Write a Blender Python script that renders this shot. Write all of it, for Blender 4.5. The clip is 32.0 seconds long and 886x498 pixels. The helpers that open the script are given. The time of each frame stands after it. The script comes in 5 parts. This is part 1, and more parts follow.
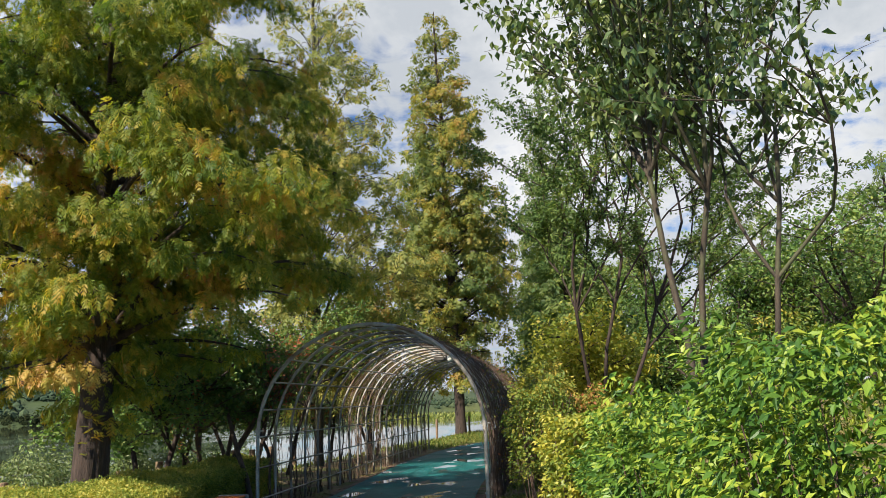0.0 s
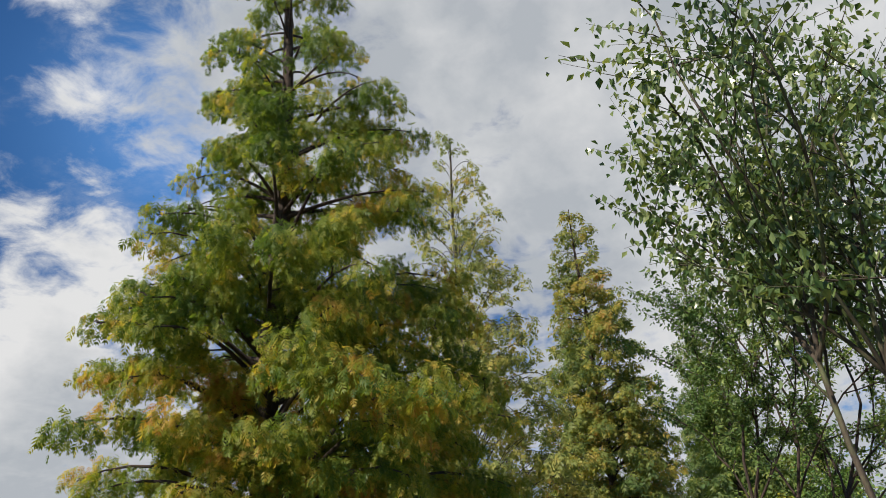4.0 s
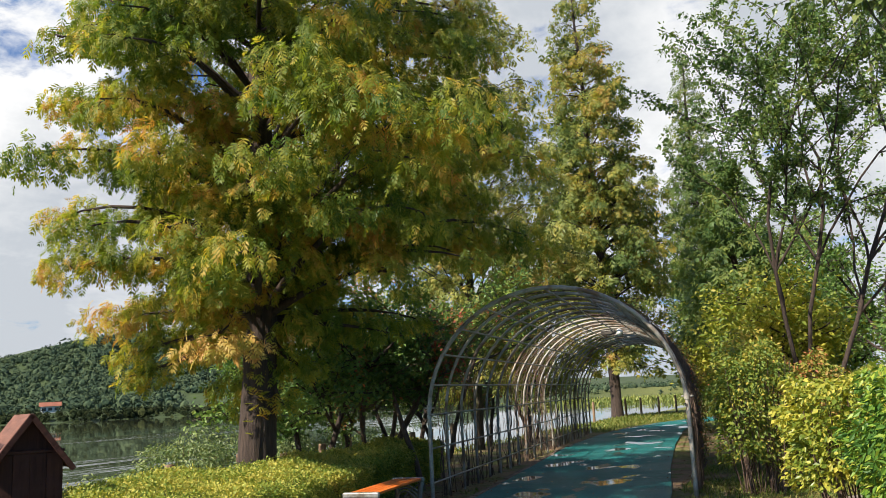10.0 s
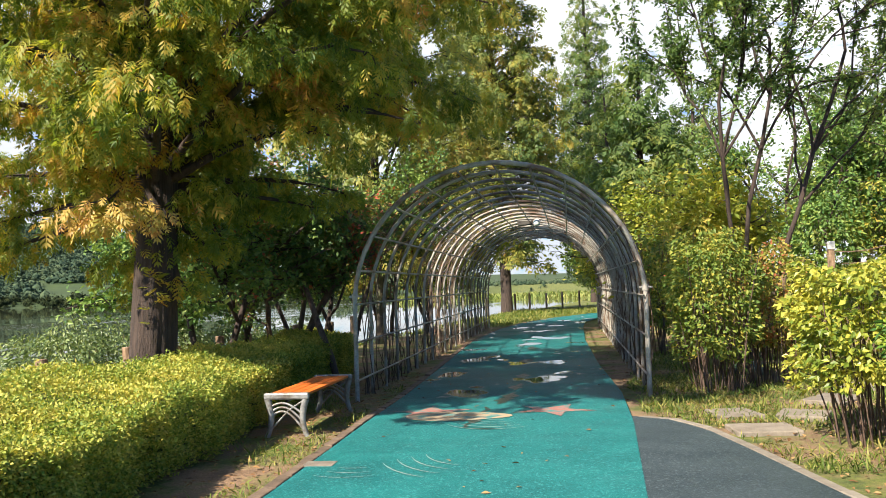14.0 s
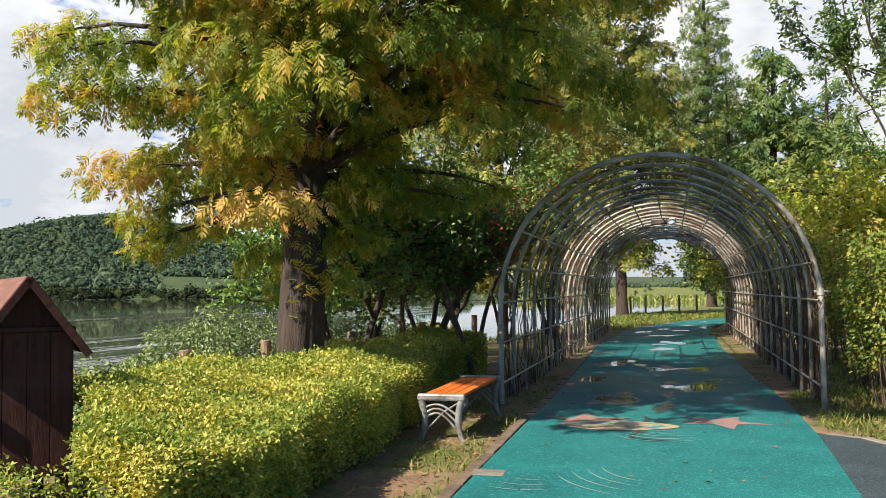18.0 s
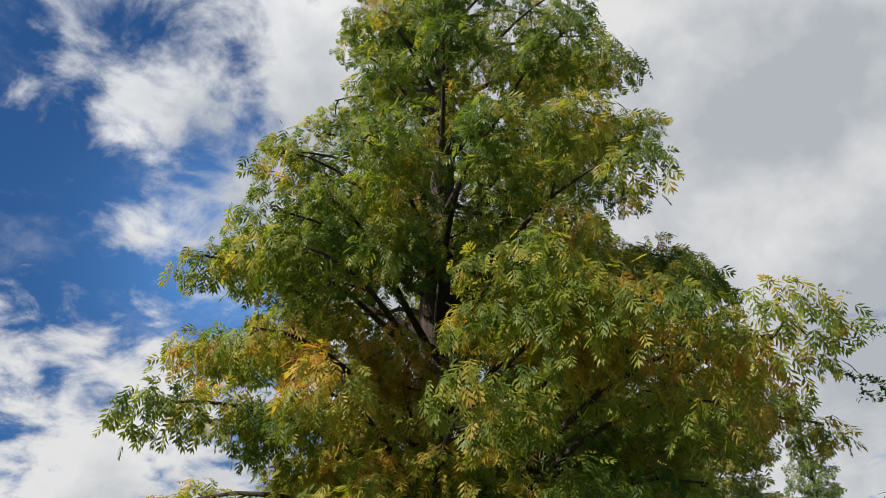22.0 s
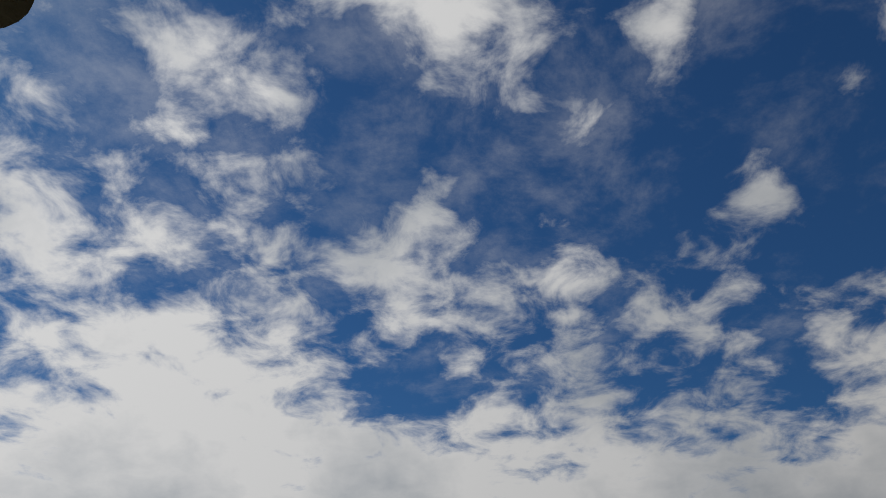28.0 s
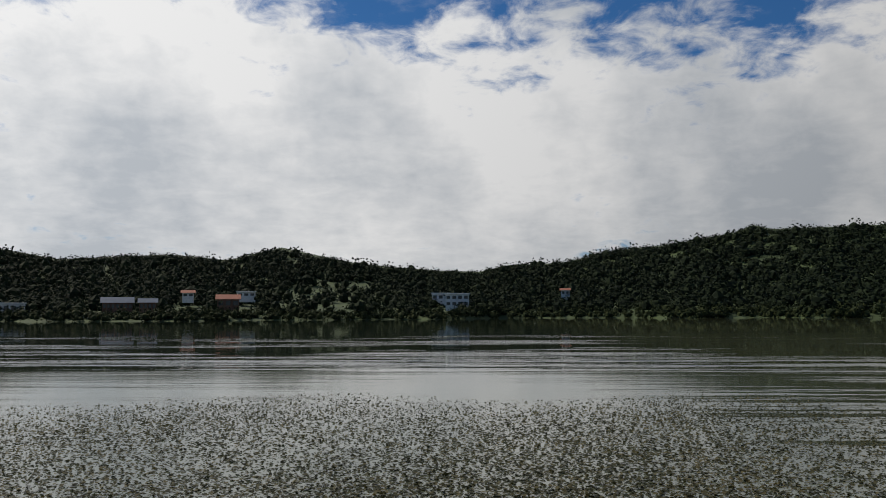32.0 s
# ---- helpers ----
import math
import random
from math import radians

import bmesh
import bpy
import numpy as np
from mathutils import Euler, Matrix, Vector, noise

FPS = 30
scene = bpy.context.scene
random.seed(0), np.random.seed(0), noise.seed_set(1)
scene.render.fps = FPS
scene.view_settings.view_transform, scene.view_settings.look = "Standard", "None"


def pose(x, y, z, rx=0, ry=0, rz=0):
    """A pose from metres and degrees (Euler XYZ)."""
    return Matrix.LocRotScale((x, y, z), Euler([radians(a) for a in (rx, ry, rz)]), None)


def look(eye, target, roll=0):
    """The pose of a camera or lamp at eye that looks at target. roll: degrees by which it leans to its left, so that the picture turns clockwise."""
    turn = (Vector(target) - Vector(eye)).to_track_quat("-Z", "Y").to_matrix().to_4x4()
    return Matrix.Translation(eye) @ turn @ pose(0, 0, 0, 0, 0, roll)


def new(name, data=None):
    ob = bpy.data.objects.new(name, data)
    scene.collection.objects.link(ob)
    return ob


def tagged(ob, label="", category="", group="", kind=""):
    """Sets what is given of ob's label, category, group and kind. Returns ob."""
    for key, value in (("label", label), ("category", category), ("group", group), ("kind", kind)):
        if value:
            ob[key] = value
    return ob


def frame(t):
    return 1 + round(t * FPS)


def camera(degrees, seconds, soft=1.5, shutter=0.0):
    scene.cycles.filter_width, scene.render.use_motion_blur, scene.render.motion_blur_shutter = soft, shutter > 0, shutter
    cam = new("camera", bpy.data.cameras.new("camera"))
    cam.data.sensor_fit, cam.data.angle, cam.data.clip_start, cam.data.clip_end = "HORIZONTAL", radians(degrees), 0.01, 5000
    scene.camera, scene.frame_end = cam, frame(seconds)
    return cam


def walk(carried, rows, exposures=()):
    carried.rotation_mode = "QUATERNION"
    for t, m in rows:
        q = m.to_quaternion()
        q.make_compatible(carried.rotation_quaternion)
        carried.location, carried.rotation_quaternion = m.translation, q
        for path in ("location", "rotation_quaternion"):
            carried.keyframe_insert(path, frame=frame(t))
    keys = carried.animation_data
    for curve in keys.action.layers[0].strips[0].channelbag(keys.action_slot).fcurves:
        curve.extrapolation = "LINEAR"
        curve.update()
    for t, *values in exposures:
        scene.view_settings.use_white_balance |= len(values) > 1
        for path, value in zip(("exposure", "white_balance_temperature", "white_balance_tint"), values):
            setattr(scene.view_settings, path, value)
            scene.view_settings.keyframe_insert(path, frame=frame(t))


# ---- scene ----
cam = camera(54.42, 32.0, soft=0.6)

# seconds, x, y, z, turn to the left from +y, tilt up, lean
PATH = [
    (0, 4.696, -2.284, 1.676, 14.16, 10.14, -2.06),
    (0.5, 4.696, -2.282, 1.681, 17.64, 11.87, -1.64),
    (1, 4.700, -2.287, 1.691, 18.73, 13.94, -1.81),
    (1.5, 4.700, -2.301, 1.698, 19.32, 15.15, -2.27),
    (2, 4.702, -2.300, 1.702, 19.71, 16.28, -2.82),
    (2.5, 4.696, -2.279, 1.721, 20.28, 18.05, -3.19),
    (3, 4.683, -2.282, 1.736, 21.23, 20.09, -3.51),
    (3.5, 4.680, -2.284, 1.756, 22.43, 22.12, -3.79),
    (4, 4.676, -2.285, 1.767, 23.54, 23.67, -3.70),
    (4.5, 4.673, -2.288, 1.778, 24.08, 25.90, -3.26),
    (6.5, 4.392, -2.179, 1.629, 23.45, 28.93, -0.88),
    (7, 4.335, -2.032, 1.625, 23.46, 26.67, -1.21),
    (7.5, 4.239, -1.894, 1.623, 23.64, 23.74, -1.66),
    (8, 4.092, -1.721, 1.606, 23.70, 20.86, -1.91),
    (8.5, 3.993, -1.573, 1.582, 23.33, 18.05, -1.64),
    (9, 3.912, -1.403, 1.556, 23.35, 14.94, -1.67),
    (9.5, 3.723, -1.222, 1.528, 23.36, 12.28, -2.23),
    (10, 3.588, -1.020, 1.498, 23.12, 9.71, -2.83),
    (10.5, 3.444, -0.814, 1.487, 22.38, 7.59, -3.36),
    (11, 3.240, -0.640, 1.480, 20.21, 6.55, -2.97),
    (11.5, 3.076, -0.452, 1.461, 19.15, 4.84, -2.27),
    (12, 2.925, -0.240, 1.441, 18.55, 3.56, -1.39),
    (12.5, 2.701, -0.118, 1.442, 18.12, 3.08, -1.21),
    (13, 2.516, -0.000, 1.457, 17.57, 2.65, -1.02),
    (13.5, 2.390, 0.167, 1.430, 16.44, 2.57, -1.49),
    (15.5, 1.813, 0.522, 1.432, 12.88, 2.40, -2.19),
    (16, 1.714, 0.546, 1.439, 13.70, 2.53, -1.99),
    (16.5, 1.624, 0.568, 1.448, 15.46, 2.57, -1.37),
    (17, 1.583, 0.623, 1.418, 18.79, 2.68, -1.03),
    (17.5, 1.567, 0.614, 1.414, 20.80, 2.67, -0.60),
    (18, 1.532, 0.623, 1.417, 21.86, 2.67, -0.66),
    (18.5, 1.472, 0.702, 1.439, 22.81, 3.03, -0.94),
    (19, 1.382, 0.874, 1.465, 23.39, 6.48, -1.45),
    (19.5, 1.248, 0.948, 1.498, 24.13, 9.39, -1.59),
    (20, 1.121, 0.909, 1.518, 24.55, 17.35, -2.91),
    (20.5, 1.058, 0.935, 1.565, 25.79, 22.10, -3.31),
    (21, 0.964, 1.023, 1.580, 26.30, 27.22, -3.19),
    (21.5, 0.874, 1.080, 1.594, 27.03, 28.74, -2.20),
    (22, 0.804, 1.053, 1.601, 27.09, 32.79, -1.31),
    (22.5, 0.743, 1.039, 1.606, 27.09, 36.59, -1.00),
    (23, 0.707, 1.019, 1.611, 28.02, 38.58, -1.77),
    (23.5, 0.667, 1.015, 1.616, 36.46, 39.25, -2.05),
    (24, 0.595, 1.018, 1.622, 44.96, 39.56, -0.57),
    (24.5, 0.468, 1.029, 1.616, 56.34, 39.65, -4.40),
    (25, 0.347, 1.014, 1.594, 70.23, 40.20, -5.25),
    (25.5, 0.269, 1.013, 1.576, 79.86, 38.83, -4.82),
    (26, 0.224, 1.026, 1.562, 85.73, 38.04, -2.80),
    (26.5, 0.204, 1.054, 1.551, 90.91, 35.52, -1.77),
    (28.5, -0.050, 1.150, 1.540, 96.42, 27.46, -1.20),
    (29, -0.112, 1.175, 1.540, 96.64, 23.71, -1.05),
    (29.5, -0.175, 1.200, 1.540, 96.65, 19.76, -0.53),
    (30, -0.237, 1.225, 1.540, 96.70, 15.23, 0.33),
    (30.5, -0.300, 1.250, 1.540, 96.86, 11.73, 1.01),
    (31, -0.300, 1.250, 1.540, 96.77, 9.32, 0.65),
    (31.5, -0.300, 1.250, 1.540, 96.40, 6.93, 0.26),
    (32, -0.300, 1.250, 1.540, 93.92, 4.20, -0.31),
]

def view(x, y, z, turn, tilt, lean):
    return pose(x, y, z, 0, 0, turn) @ pose(0, 0, 0, 90 + tilt) @ pose(0, 0, 0, 0, 0, lean)


EXPOSURES = [(0, 1.04), (2, 0.92), (4, 0.64), (8, 0.76), (9, 0.90), (11, 1.34), (12, 1.60), (13, 1.56), (16, 1.58), (17, 1.34), (19, 1.22), (21, 0.76), (23, 0.62), (24, 0.76), (25, 0.72), (26, 0.02), (29, -0.42), (31, -0.20), (32, 0.05)]
walk(cam, [(t, view(*row)) for t, *row in PATH], EXPOSURES)

# ---------------- daylight ----------------
SUN_TURN, SUN_HEIGHT = 152.0, 41.0
sun = new("sun", bpy.data.lights.new("sun", "SUN"))
sun.data.energy, sun.data.angle, sun.data.color = 4.3, radians(0.6), (1.0, 0.90, 0.74)
toward = Vector((-math.sin(radians(SUN_TURN)), math.cos(radians(SUN_TURN)), math.tan(radians(SUN_HEIGHT))))
sun.matrix_basis = look(toward * 10, (0, 0, 0))


def sky_world():
    w = bpy.data.worlds.new("sky")
    scene.world = w
    w.use_nodes = True
    t = w.node_tree
    t.nodes.clear()
    N, link = t.nodes.new, t.links.new

    def math_(op, a, b=None, c=None):
        n = N("ShaderNodeMath")
        n.operation = op
        for i, value in enumerate((a, b, c)):
            if value is None:
                continue
            if isinstance(value, (int, float)):
                n.inputs[i].default_value = value
            else:
                link(value, n.inputs[i])
        return n.outputs[0]

    sky = N("ShaderNodeTexSky")
    sky.sky_type, sky.sun_disc = "NISHITA", False
    sky.sun_elevation, sky.sun_rotation = radians(SUN_HEIGHT), radians(-SUN_TURN)
    sky.air_density, sky.dust_density, sky.ozone_density = 1.0, 0.4, 2.0
    coord = N("ShaderNodeTexCoord")
    sep = N("ShaderNodeSeparateXYZ")
    link(coord.outputs["Generated"], sep.inputs[0])
    x, y, z = sep.outputs
    up = math_("MAXIMUM", z, 0.0)
    flat = math_("ADD", up, 0.24)
    px, py = math_("DIVIDE", x, flat), math_("DIVIDE", y, flat)
    comb = N("ShaderNodeCombineXYZ")
    link(px, comb.inputs[0])
    link(py, comb.inputs[1])

    def clouds(scale, detail, rough, shift, warp=0.0):
        n = N("ShaderNodeTexNoise")
        n.inputs["Scale"].default_value, n.inputs["Detail"].default_value = scale, detail
        n.inputs["Roughness"].default_value, n.inputs["Distortion"].default_value = rough, warp
        mp = N("ShaderNodeMapping")
        mp.inputs[1].default_value = shift
        link(comb.outputs[0], mp.inputs[0])
        link(mp.outputs[0], n.inputs["Vector"])
        return n.outputs[0]

    def billow(scale, detail, rough, shift):
        n = N("ShaderNodeTexNoise")
        n.inputs["Scale"].default_value, n.inputs["Detail"].default_value, n.inputs["Roughness"].default_value = scale, detail, rough
        mp = N("ShaderNodeMapping")
        mp.inputs[1].default_value = shift
        link(coord.outputs["Generated"], mp.inputs[0])
        link(mp.outputs[0], n.inputs["Vector"])
        return n.outputs[0]

    def spot(turn, height, width, amount):
        """A broad bank of cloud (or a clearing) round one direction."""
        d = N("ShaderNodeVectorMath")
        d.operation = "DOT_PRODUCT"
        a, e = radians(turn), radians(height)
        d.inputs[1].default_value = (-math.sin(a) * math.cos(e), math.cos(a) * math.cos(e), math.sin(e))
        link(coord.outputs["Generated"], d.inputs[0])
        near = math_("MULTIPLY", math_("SUBTRACT", 1.0, d.outputs["Value"]), -1.0 / (1 - math.cos(radians(width))))
        return math_("MULTIPLY", math_("EXPONENT", near), amount)

    base = math_("ADD", math_("MULTIPLY", clouds(4.0, 3, 0.5, (3.1, 1.7, 0.0)), 0.36), math_("MULTIPLY", clouds(9.5, 12, 0.60, (0.4, 5.2, 0.0), 0.3), 0.71))
    bias = -0.052
    for s in BANKS + PUFFS + CLEARINGS:
        bias = math_("ADD", spot(*s), bias)
    low = N("ShaderNodeMapRange")
    link(z, low.inputs[0])
    for i, value in enumerate((0.0, 0.30, 0.16, 0.0)):
        low.inputs[i + 1].default_value = value
    density = math_("ADD", math_("ADD", base, bias), low.outputs[0])
    cover = N("ShaderNodeMapRange")
    cover.interpolation_type = "SMOOTHSTEP"
    link(density, cover.inputs[0])
    cover.inputs[1].default_value, cover.inputs[2].default_value = 0.50, 0.72
    # a thin high veil between the clouds
    veil = N("ShaderNodeMapRange")
    veil.interpolation_type = "SMOOTHSTEP"
    link(math_("ADD", clouds(5.0, 9, 0.66, (7.3, 2.2, 0.0), 0.15), spot(104, 44, 22, 0.12)), veil.inputs[0])
    for i, value in enumerate((0.50, 0.85, 0.0, 0.30)):
        veil.inputs[i + 1].default_value = value
    thick = N("ShaderNodeMapRange")
    link(math_("ADD", math_("ADD", math_("MULTIPLY", base, 0.35), math_("MULTIPLY", low.outputs[0], 0.9)), math_("ADD", math_("MULTIPLY", billow(4.6, 8, 0.52, (0.9, 2.1, 0.4)), 1.1), spot(8, 32, 26, 0.14))), thick.inputs[0])
    for i, value in enumerate((0.68, 0.96, 0.0, 1.0)):
        thick.inputs[i + 1].default_value = value
    shade = N("ShaderNodeMix")
    shade.data_type = "RGBA"
    link(thick.outputs[0], shade.inputs[0])
    shade.inputs[6].default_value, shade.inputs[7].default_value = (1.0, 1.0, 1.0, 1), (0.58, 0.62, 0.67, 1)
    blue = N("ShaderNodeBackground")
    deep = N("ShaderNodeMix")
    deep.data_type, deep.blend_type = "RGBA", "MULTIPLY"
    deep.inputs[0].default_value = 1.0
    # the clear sky is paler low over the lake's far end
    pale = N("ShaderNodeMix")
    pale.data_type = "RGBA"
    pale.inputs[6].default_value, pale.inputs[7].default_value = (0.24, 0.52, 0.82, 1), (0.95, 1.55, 2.0, 1)
    link(spot(42, 32, 8, 1.0), pale.inputs[0])
    link(pale.outputs[2], deep.inputs[7])
    link(sky.outputs[0], deep.inputs[6])
    link(deep.outputs[2], blue.inputs[0])
    blue.inputs[1].default_value = 0.070
    white = N("ShaderNodeBackground")
    link(shade.outputs[2], white.inputs[0])
    # clouds are brighter towards the sun
    aim = N("ShaderNodeVectorMath")
    aim.operation = "DOT_PRODUCT"
    link(coord.outputs["Generated"], aim.inputs[0])
    aim.inputs[1].default_value = toward.normalized()
    lit = N("ShaderNodeMapRange")
    link(aim.outputs["Value"], lit.inputs[0])
    for i, value in enumerate((0.15, 0.90, 0.49, 0.87)):
        lit.inputs[i + 1].default_value = value
    link(lit.outputs[0], white.inputs[1])
    mix = N("ShaderNodeMixShader")
    link(math_("MAXIMUM", cover.outputs[0], veil.outputs[0]), mix.inputs[0])
    link(blue.outputs[0], mix.inputs[1])
    link(white.outputs[0], mix.inputs[2])
    out = N("ShaderNodeOutputWorld")
    link(mix.outputs[0], out.inputs[0])


# turn, height, width in degrees, amount: wide banks of cloud, single puffs, clearings of blue sky
BANKS = [(92, 9, 8, 0.30), (104, 10, 8, 0.30), (118, 12, 10, 0.28), (72, 7, 9, 0.24), (48, 9, 11, 0.22), (3, 25, 25, 0.25), (14, 42, 16, 0.22), (-40, 30, 40, 0.1), (58, 48, 6, 0.16), (41, 42, 6, 0.14), (103, 48, 6, 0.11), (124, 30, 8, 0.14), (113, 20, 6, 0.16), (80, 55, 6, 0.11), (116, 41, 4, 0.11), (50, 17, 6, 0.16), (36, 30, 7, 0.14), (82, 13, 6, 0.18), (66, 13, 7, 0.18), (96, 15, 4, 0.10)]
PUFFS = [(94, 44, 4.5, 0.15), (99, 48, 5, 0.10), (98, 33, 3, 0.13), (99, 29, 3, 0.12), (100, 25, 4, 0.11), (86, 28, 3, 0.12), (84, 37, 2, 0.13), (77, 41, 2, 0.10), (65, 36, 2, 0.12), (72, 31, 2.5, 0.13), (58, 26, 4, 0.13), (48, 25, 3.5, 0.13), (88, 24, 4, 0.10), (77, 24, 3, 0.11), (69, 23, 3, 0.10), (52, 38, 2.5, 0.12), (49, 33, 3, 0.12), (107, 29, 4, 0.09), (50, 35, 3, 0.05)]
# the first four clearings lie out of view, added to cut cloud fill light
CLEARINGS = [(163, 43, 13, -0.30), (120, 88, 13, -0.18), (215, 45, 26, -0.22), (-110, 45, 35, -0.20), (99, 19.5, 3, -0.14), (73, 18, 4, -0.08), (62, 32, 5, -0.14), (72, 36, 5, -0.10), (84, 47, 4, -0.12), (101, 37, 4, -0.13), (57, 33, 3.5, -0.10), (47, 28, 3, -0.13), (66, 41, 4, -0.12), (79, 33, 3, -0.08), (55, 29, 3, -0.08), (90, 32, 3, -0.06), (18, 31, 3, -0.12)]
sky_world()

# ---------------- materials ----------------
def nodes_of(name):
    m = bpy.data.materials.new(name)
    m.use_nodes = True
    t = m.node_tree
    t.nodes.clear()
    return m, t, t.nodes.new("ShaderNodeOutputMaterial")


def node(t, kind, **values):
    n = t.nodes.new("ShaderNode" + kind)
    for key, value in values.items():
        n.inputs[key.replace("_", " ")].default_value = value
    return n


def ramp(t, source, stops):
    r = t.nodes.new("ShaderNodeValToRGB")
    e = r.color_ramp.elements
    while len(e) < len(stops):
        e.new(0.5)
    for one, (at, c) in zip(e, stops):
        one.position, one.color = at, (*c, 1)
    t.links.new(source, r.inputs[0])
    return r.outputs[0]


def mixed(t, kind, fac, a, b):
    m = t.nodes.new("ShaderNodeMix")
    m.data_type, m.blend_type = "RGBA", kind
    for value, at in ((fac, 0), (a, 6), (b, 7)):
        if isinstance(value, (int, float)):
            m.inputs[at].default_value = value
        elif isinstance(value, tuple):
            m.inputs[at].default_value = (*value, 1)
        else:
            t.links.new(value, m.inputs[at])
    return m.outputs[2]


def noise_of(t, scale, detail=4, rough=0.6, stretch=None, source="Object"):
    n = node(t, "TexNoise", Scale=scale, Detail=detail, Roughness=rough)
    c = t.nodes.new("ShaderNodeTexCoord")
    if stretch:
        mp = t.nodes.new("ShaderNodeMapping")
        mp.inputs[3].default_value = stretch
        t.links.new(c.outputs[source], mp.inputs[0])
        t.links.new(mp.outputs[0], n.inputs["Vector"])
    else:
        t.links.new(c.outputs[source], n.inputs["Vector"])
    return n.outputs[0]


def world_place(t):
    return t.nodes.new("ShaderNodeNewGeometry").outputs["Position"]


def surface(name, dark, light, scale=6.0, rough=0.7, metal=0.0, bump=0.2, stain=None, stain_scale=0.7, stretch=None, fine=40.0, vary=0.0, spec=0.5):
    """Two scales of variation: a coarse stain and a fine grain, with relief."""
    m, t, out = nodes_of(name)
    coarse, grain = noise_of(t, scale, 5, 0.6, stretch), noise_of(t, fine, 3, 0.7, stretch)
    col = ramp(t, coarse, [(0.3, dark), (0.7, light)])
    col = mixed(t, "MULTIPLY", 0.5, col, ramp(t, grain, [(0.3, (0.6, 0.6, 0.6)), (0.65, (1.15, 1.15, 1.15))]))
    if stain:
        s = ramp(t, noise_of(t, stain_scale, 4, 0.65), [(0.48, (0, 0, 0)), (0.62, (1, 1, 1))])
        col = mixed(t, "MIX", s, col, stain)
    if vary:
        info = t.nodes.new("ShaderNodeObjectInfo")
        col = mixed(t, "MULTIPLY", 1.0, col, ramp(t, info.outputs["Random"], [(0, (1 - vary,) * 3), (1, (1 + vary,) * 3)]))
    p = node(t, "BsdfPrincipled", Roughness=rough, Metallic=metal)
    p.inputs["Specular IOR Level"].default_value = spec
    t.links.new(col, p.inputs["Base Color"])
    t.links.new(ramp(t, grain, [(0.2, (max(rough - 0.15, 0.02),) * 3), (0.8, (min(rough + 0.12, 1),) * 3)]), p.inputs["Roughness"])
    b = node(t, "Bump", Strength=bump, Distance=0.02)
    t.links.new(grain, b.inputs["Height"])
    t.links.new(b.outputs[0], p.inputs["Normal"])
    t.links.new(p.outputs[0], out.inputs[0])
    return m


def leaf_material(name, tones, clump=0.6, rough=0.5, glow=0.35, spread=0.35, gloss=0.3, height_tone=None):
    """Leaves: tone by clump and by single leaf, light passing through the blade. Optional last argument, (height, tone
    shift) twice: lower boughs are golder, and the shift also brightens them against their shade and dims the sunny top.
    """
    m, t, out = nodes_of(name)
    geo = t.nodes.new("ShaderNodeNewGeometry")
    big = node(t, "TexNoise", Scale=clump, Detail=3.0, Roughness=0.65)
    t.links.new(geo.outputs["Position"], big.inputs["Vector"])
    add = t.nodes.new("ShaderNodeMath")
    add.operation = "MULTIPLY_ADD"
    t.links.new(geo.outputs["Random Per Island"], add.inputs[0])
    add.inputs[1].default_value = spread
    t.links.new(big.outputs[0], add.inputs[2])
    sub = t.nodes.new("ShaderNodeMath")
    sub.operation = "SUBTRACT"
    t.links.new(add.outputs[0], sub.inputs[0])
    sub.inputs[1].default_value = spread / 2
    tone = sub.outputs[0]
    if height_tone:
        sep = t.nodes.new("ShaderNodeSeparateXYZ")
        t.links.new(geo.outputs["Position"], sep.inputs[0])
        shift = t.nodes.new("ShaderNodeMapRange")
        t.links.new(sep.outputs[2], shift.inputs[0])
        for i, value in enumerate((height_tone[0], height_tone[2], height_tone[1], height_tone[3])):
            shift.inputs[i + 1].default_value = value
        more = t.nodes.new("ShaderNodeMath")
        t.links.new(tone, more.inputs[0])
        t.links.new(shift.outputs[0], more.inputs[1])
        tone = more.outputs[0]
    col = ramp(t, tone, tones)
    p = node(t, "BsdfPrincipled", Roughness=rough)
    p.inputs["Specular IOR Level"].default_value = gloss
    t.links.new(col, p.inputs["Base Color"])
    tr = t.nodes.new("ShaderNodeBsdfTranslucent")
    t.links.new(mixed(t, "MULTIPLY", 1.0, col, (1.25, 1.2, 0.55)), tr.inputs[0])
    mx = t.nodes.new("ShaderNodeMixShader")
    mx.inputs[0].default_value = glow
    t.links.new(p.outputs[0], mx.inputs[1])
    t.links.new(tr.outputs[0], mx.inputs[2])
    t.links.new(mx.outputs[0], out.inputs[0])
    return m


BARK = surface("bark_brown", (0.022, 0.015, 0.012), (0.080, 0.053, 0.042), 5, 0.9, bump=0.9, stretch=(6, 6, 0.7), fine=14)
BARK_RED = surface("bark_reddish", (0.06, 0.036, 0.026), (0.17, 0.11, 0.08), 4, 0.85, bump=0.5, stretch=(5, 5, 1), fine=20)
BARK_GREY = surface("bark_grey", (0.032, 0.024, 0.017), (0.085, 0.064, 0.045), 4, 0.85, bump=0.5, stretch=(5, 5, 1), fine=20, stain=(0.085, 0.095, 0.042), stain_scale=2)
# gold low boughs; the height shift also lifts their shade and dims the top
NEEDLE = leaf_material("needle_leaves", [(0.34, (0.090, 0.155, 0.028)), (0.47, (0.200, 0.255, 0.040)), (0.57, (0.345, 0.345, 0.056)), (0.63, (0.52, 0.385, 0.070)), (0.74, (0.42, 0.21, 0.055))], 0.9, glow=0.55, spread=0.20, height_tone=(3.0, 0.012, 11.0, -0.095))
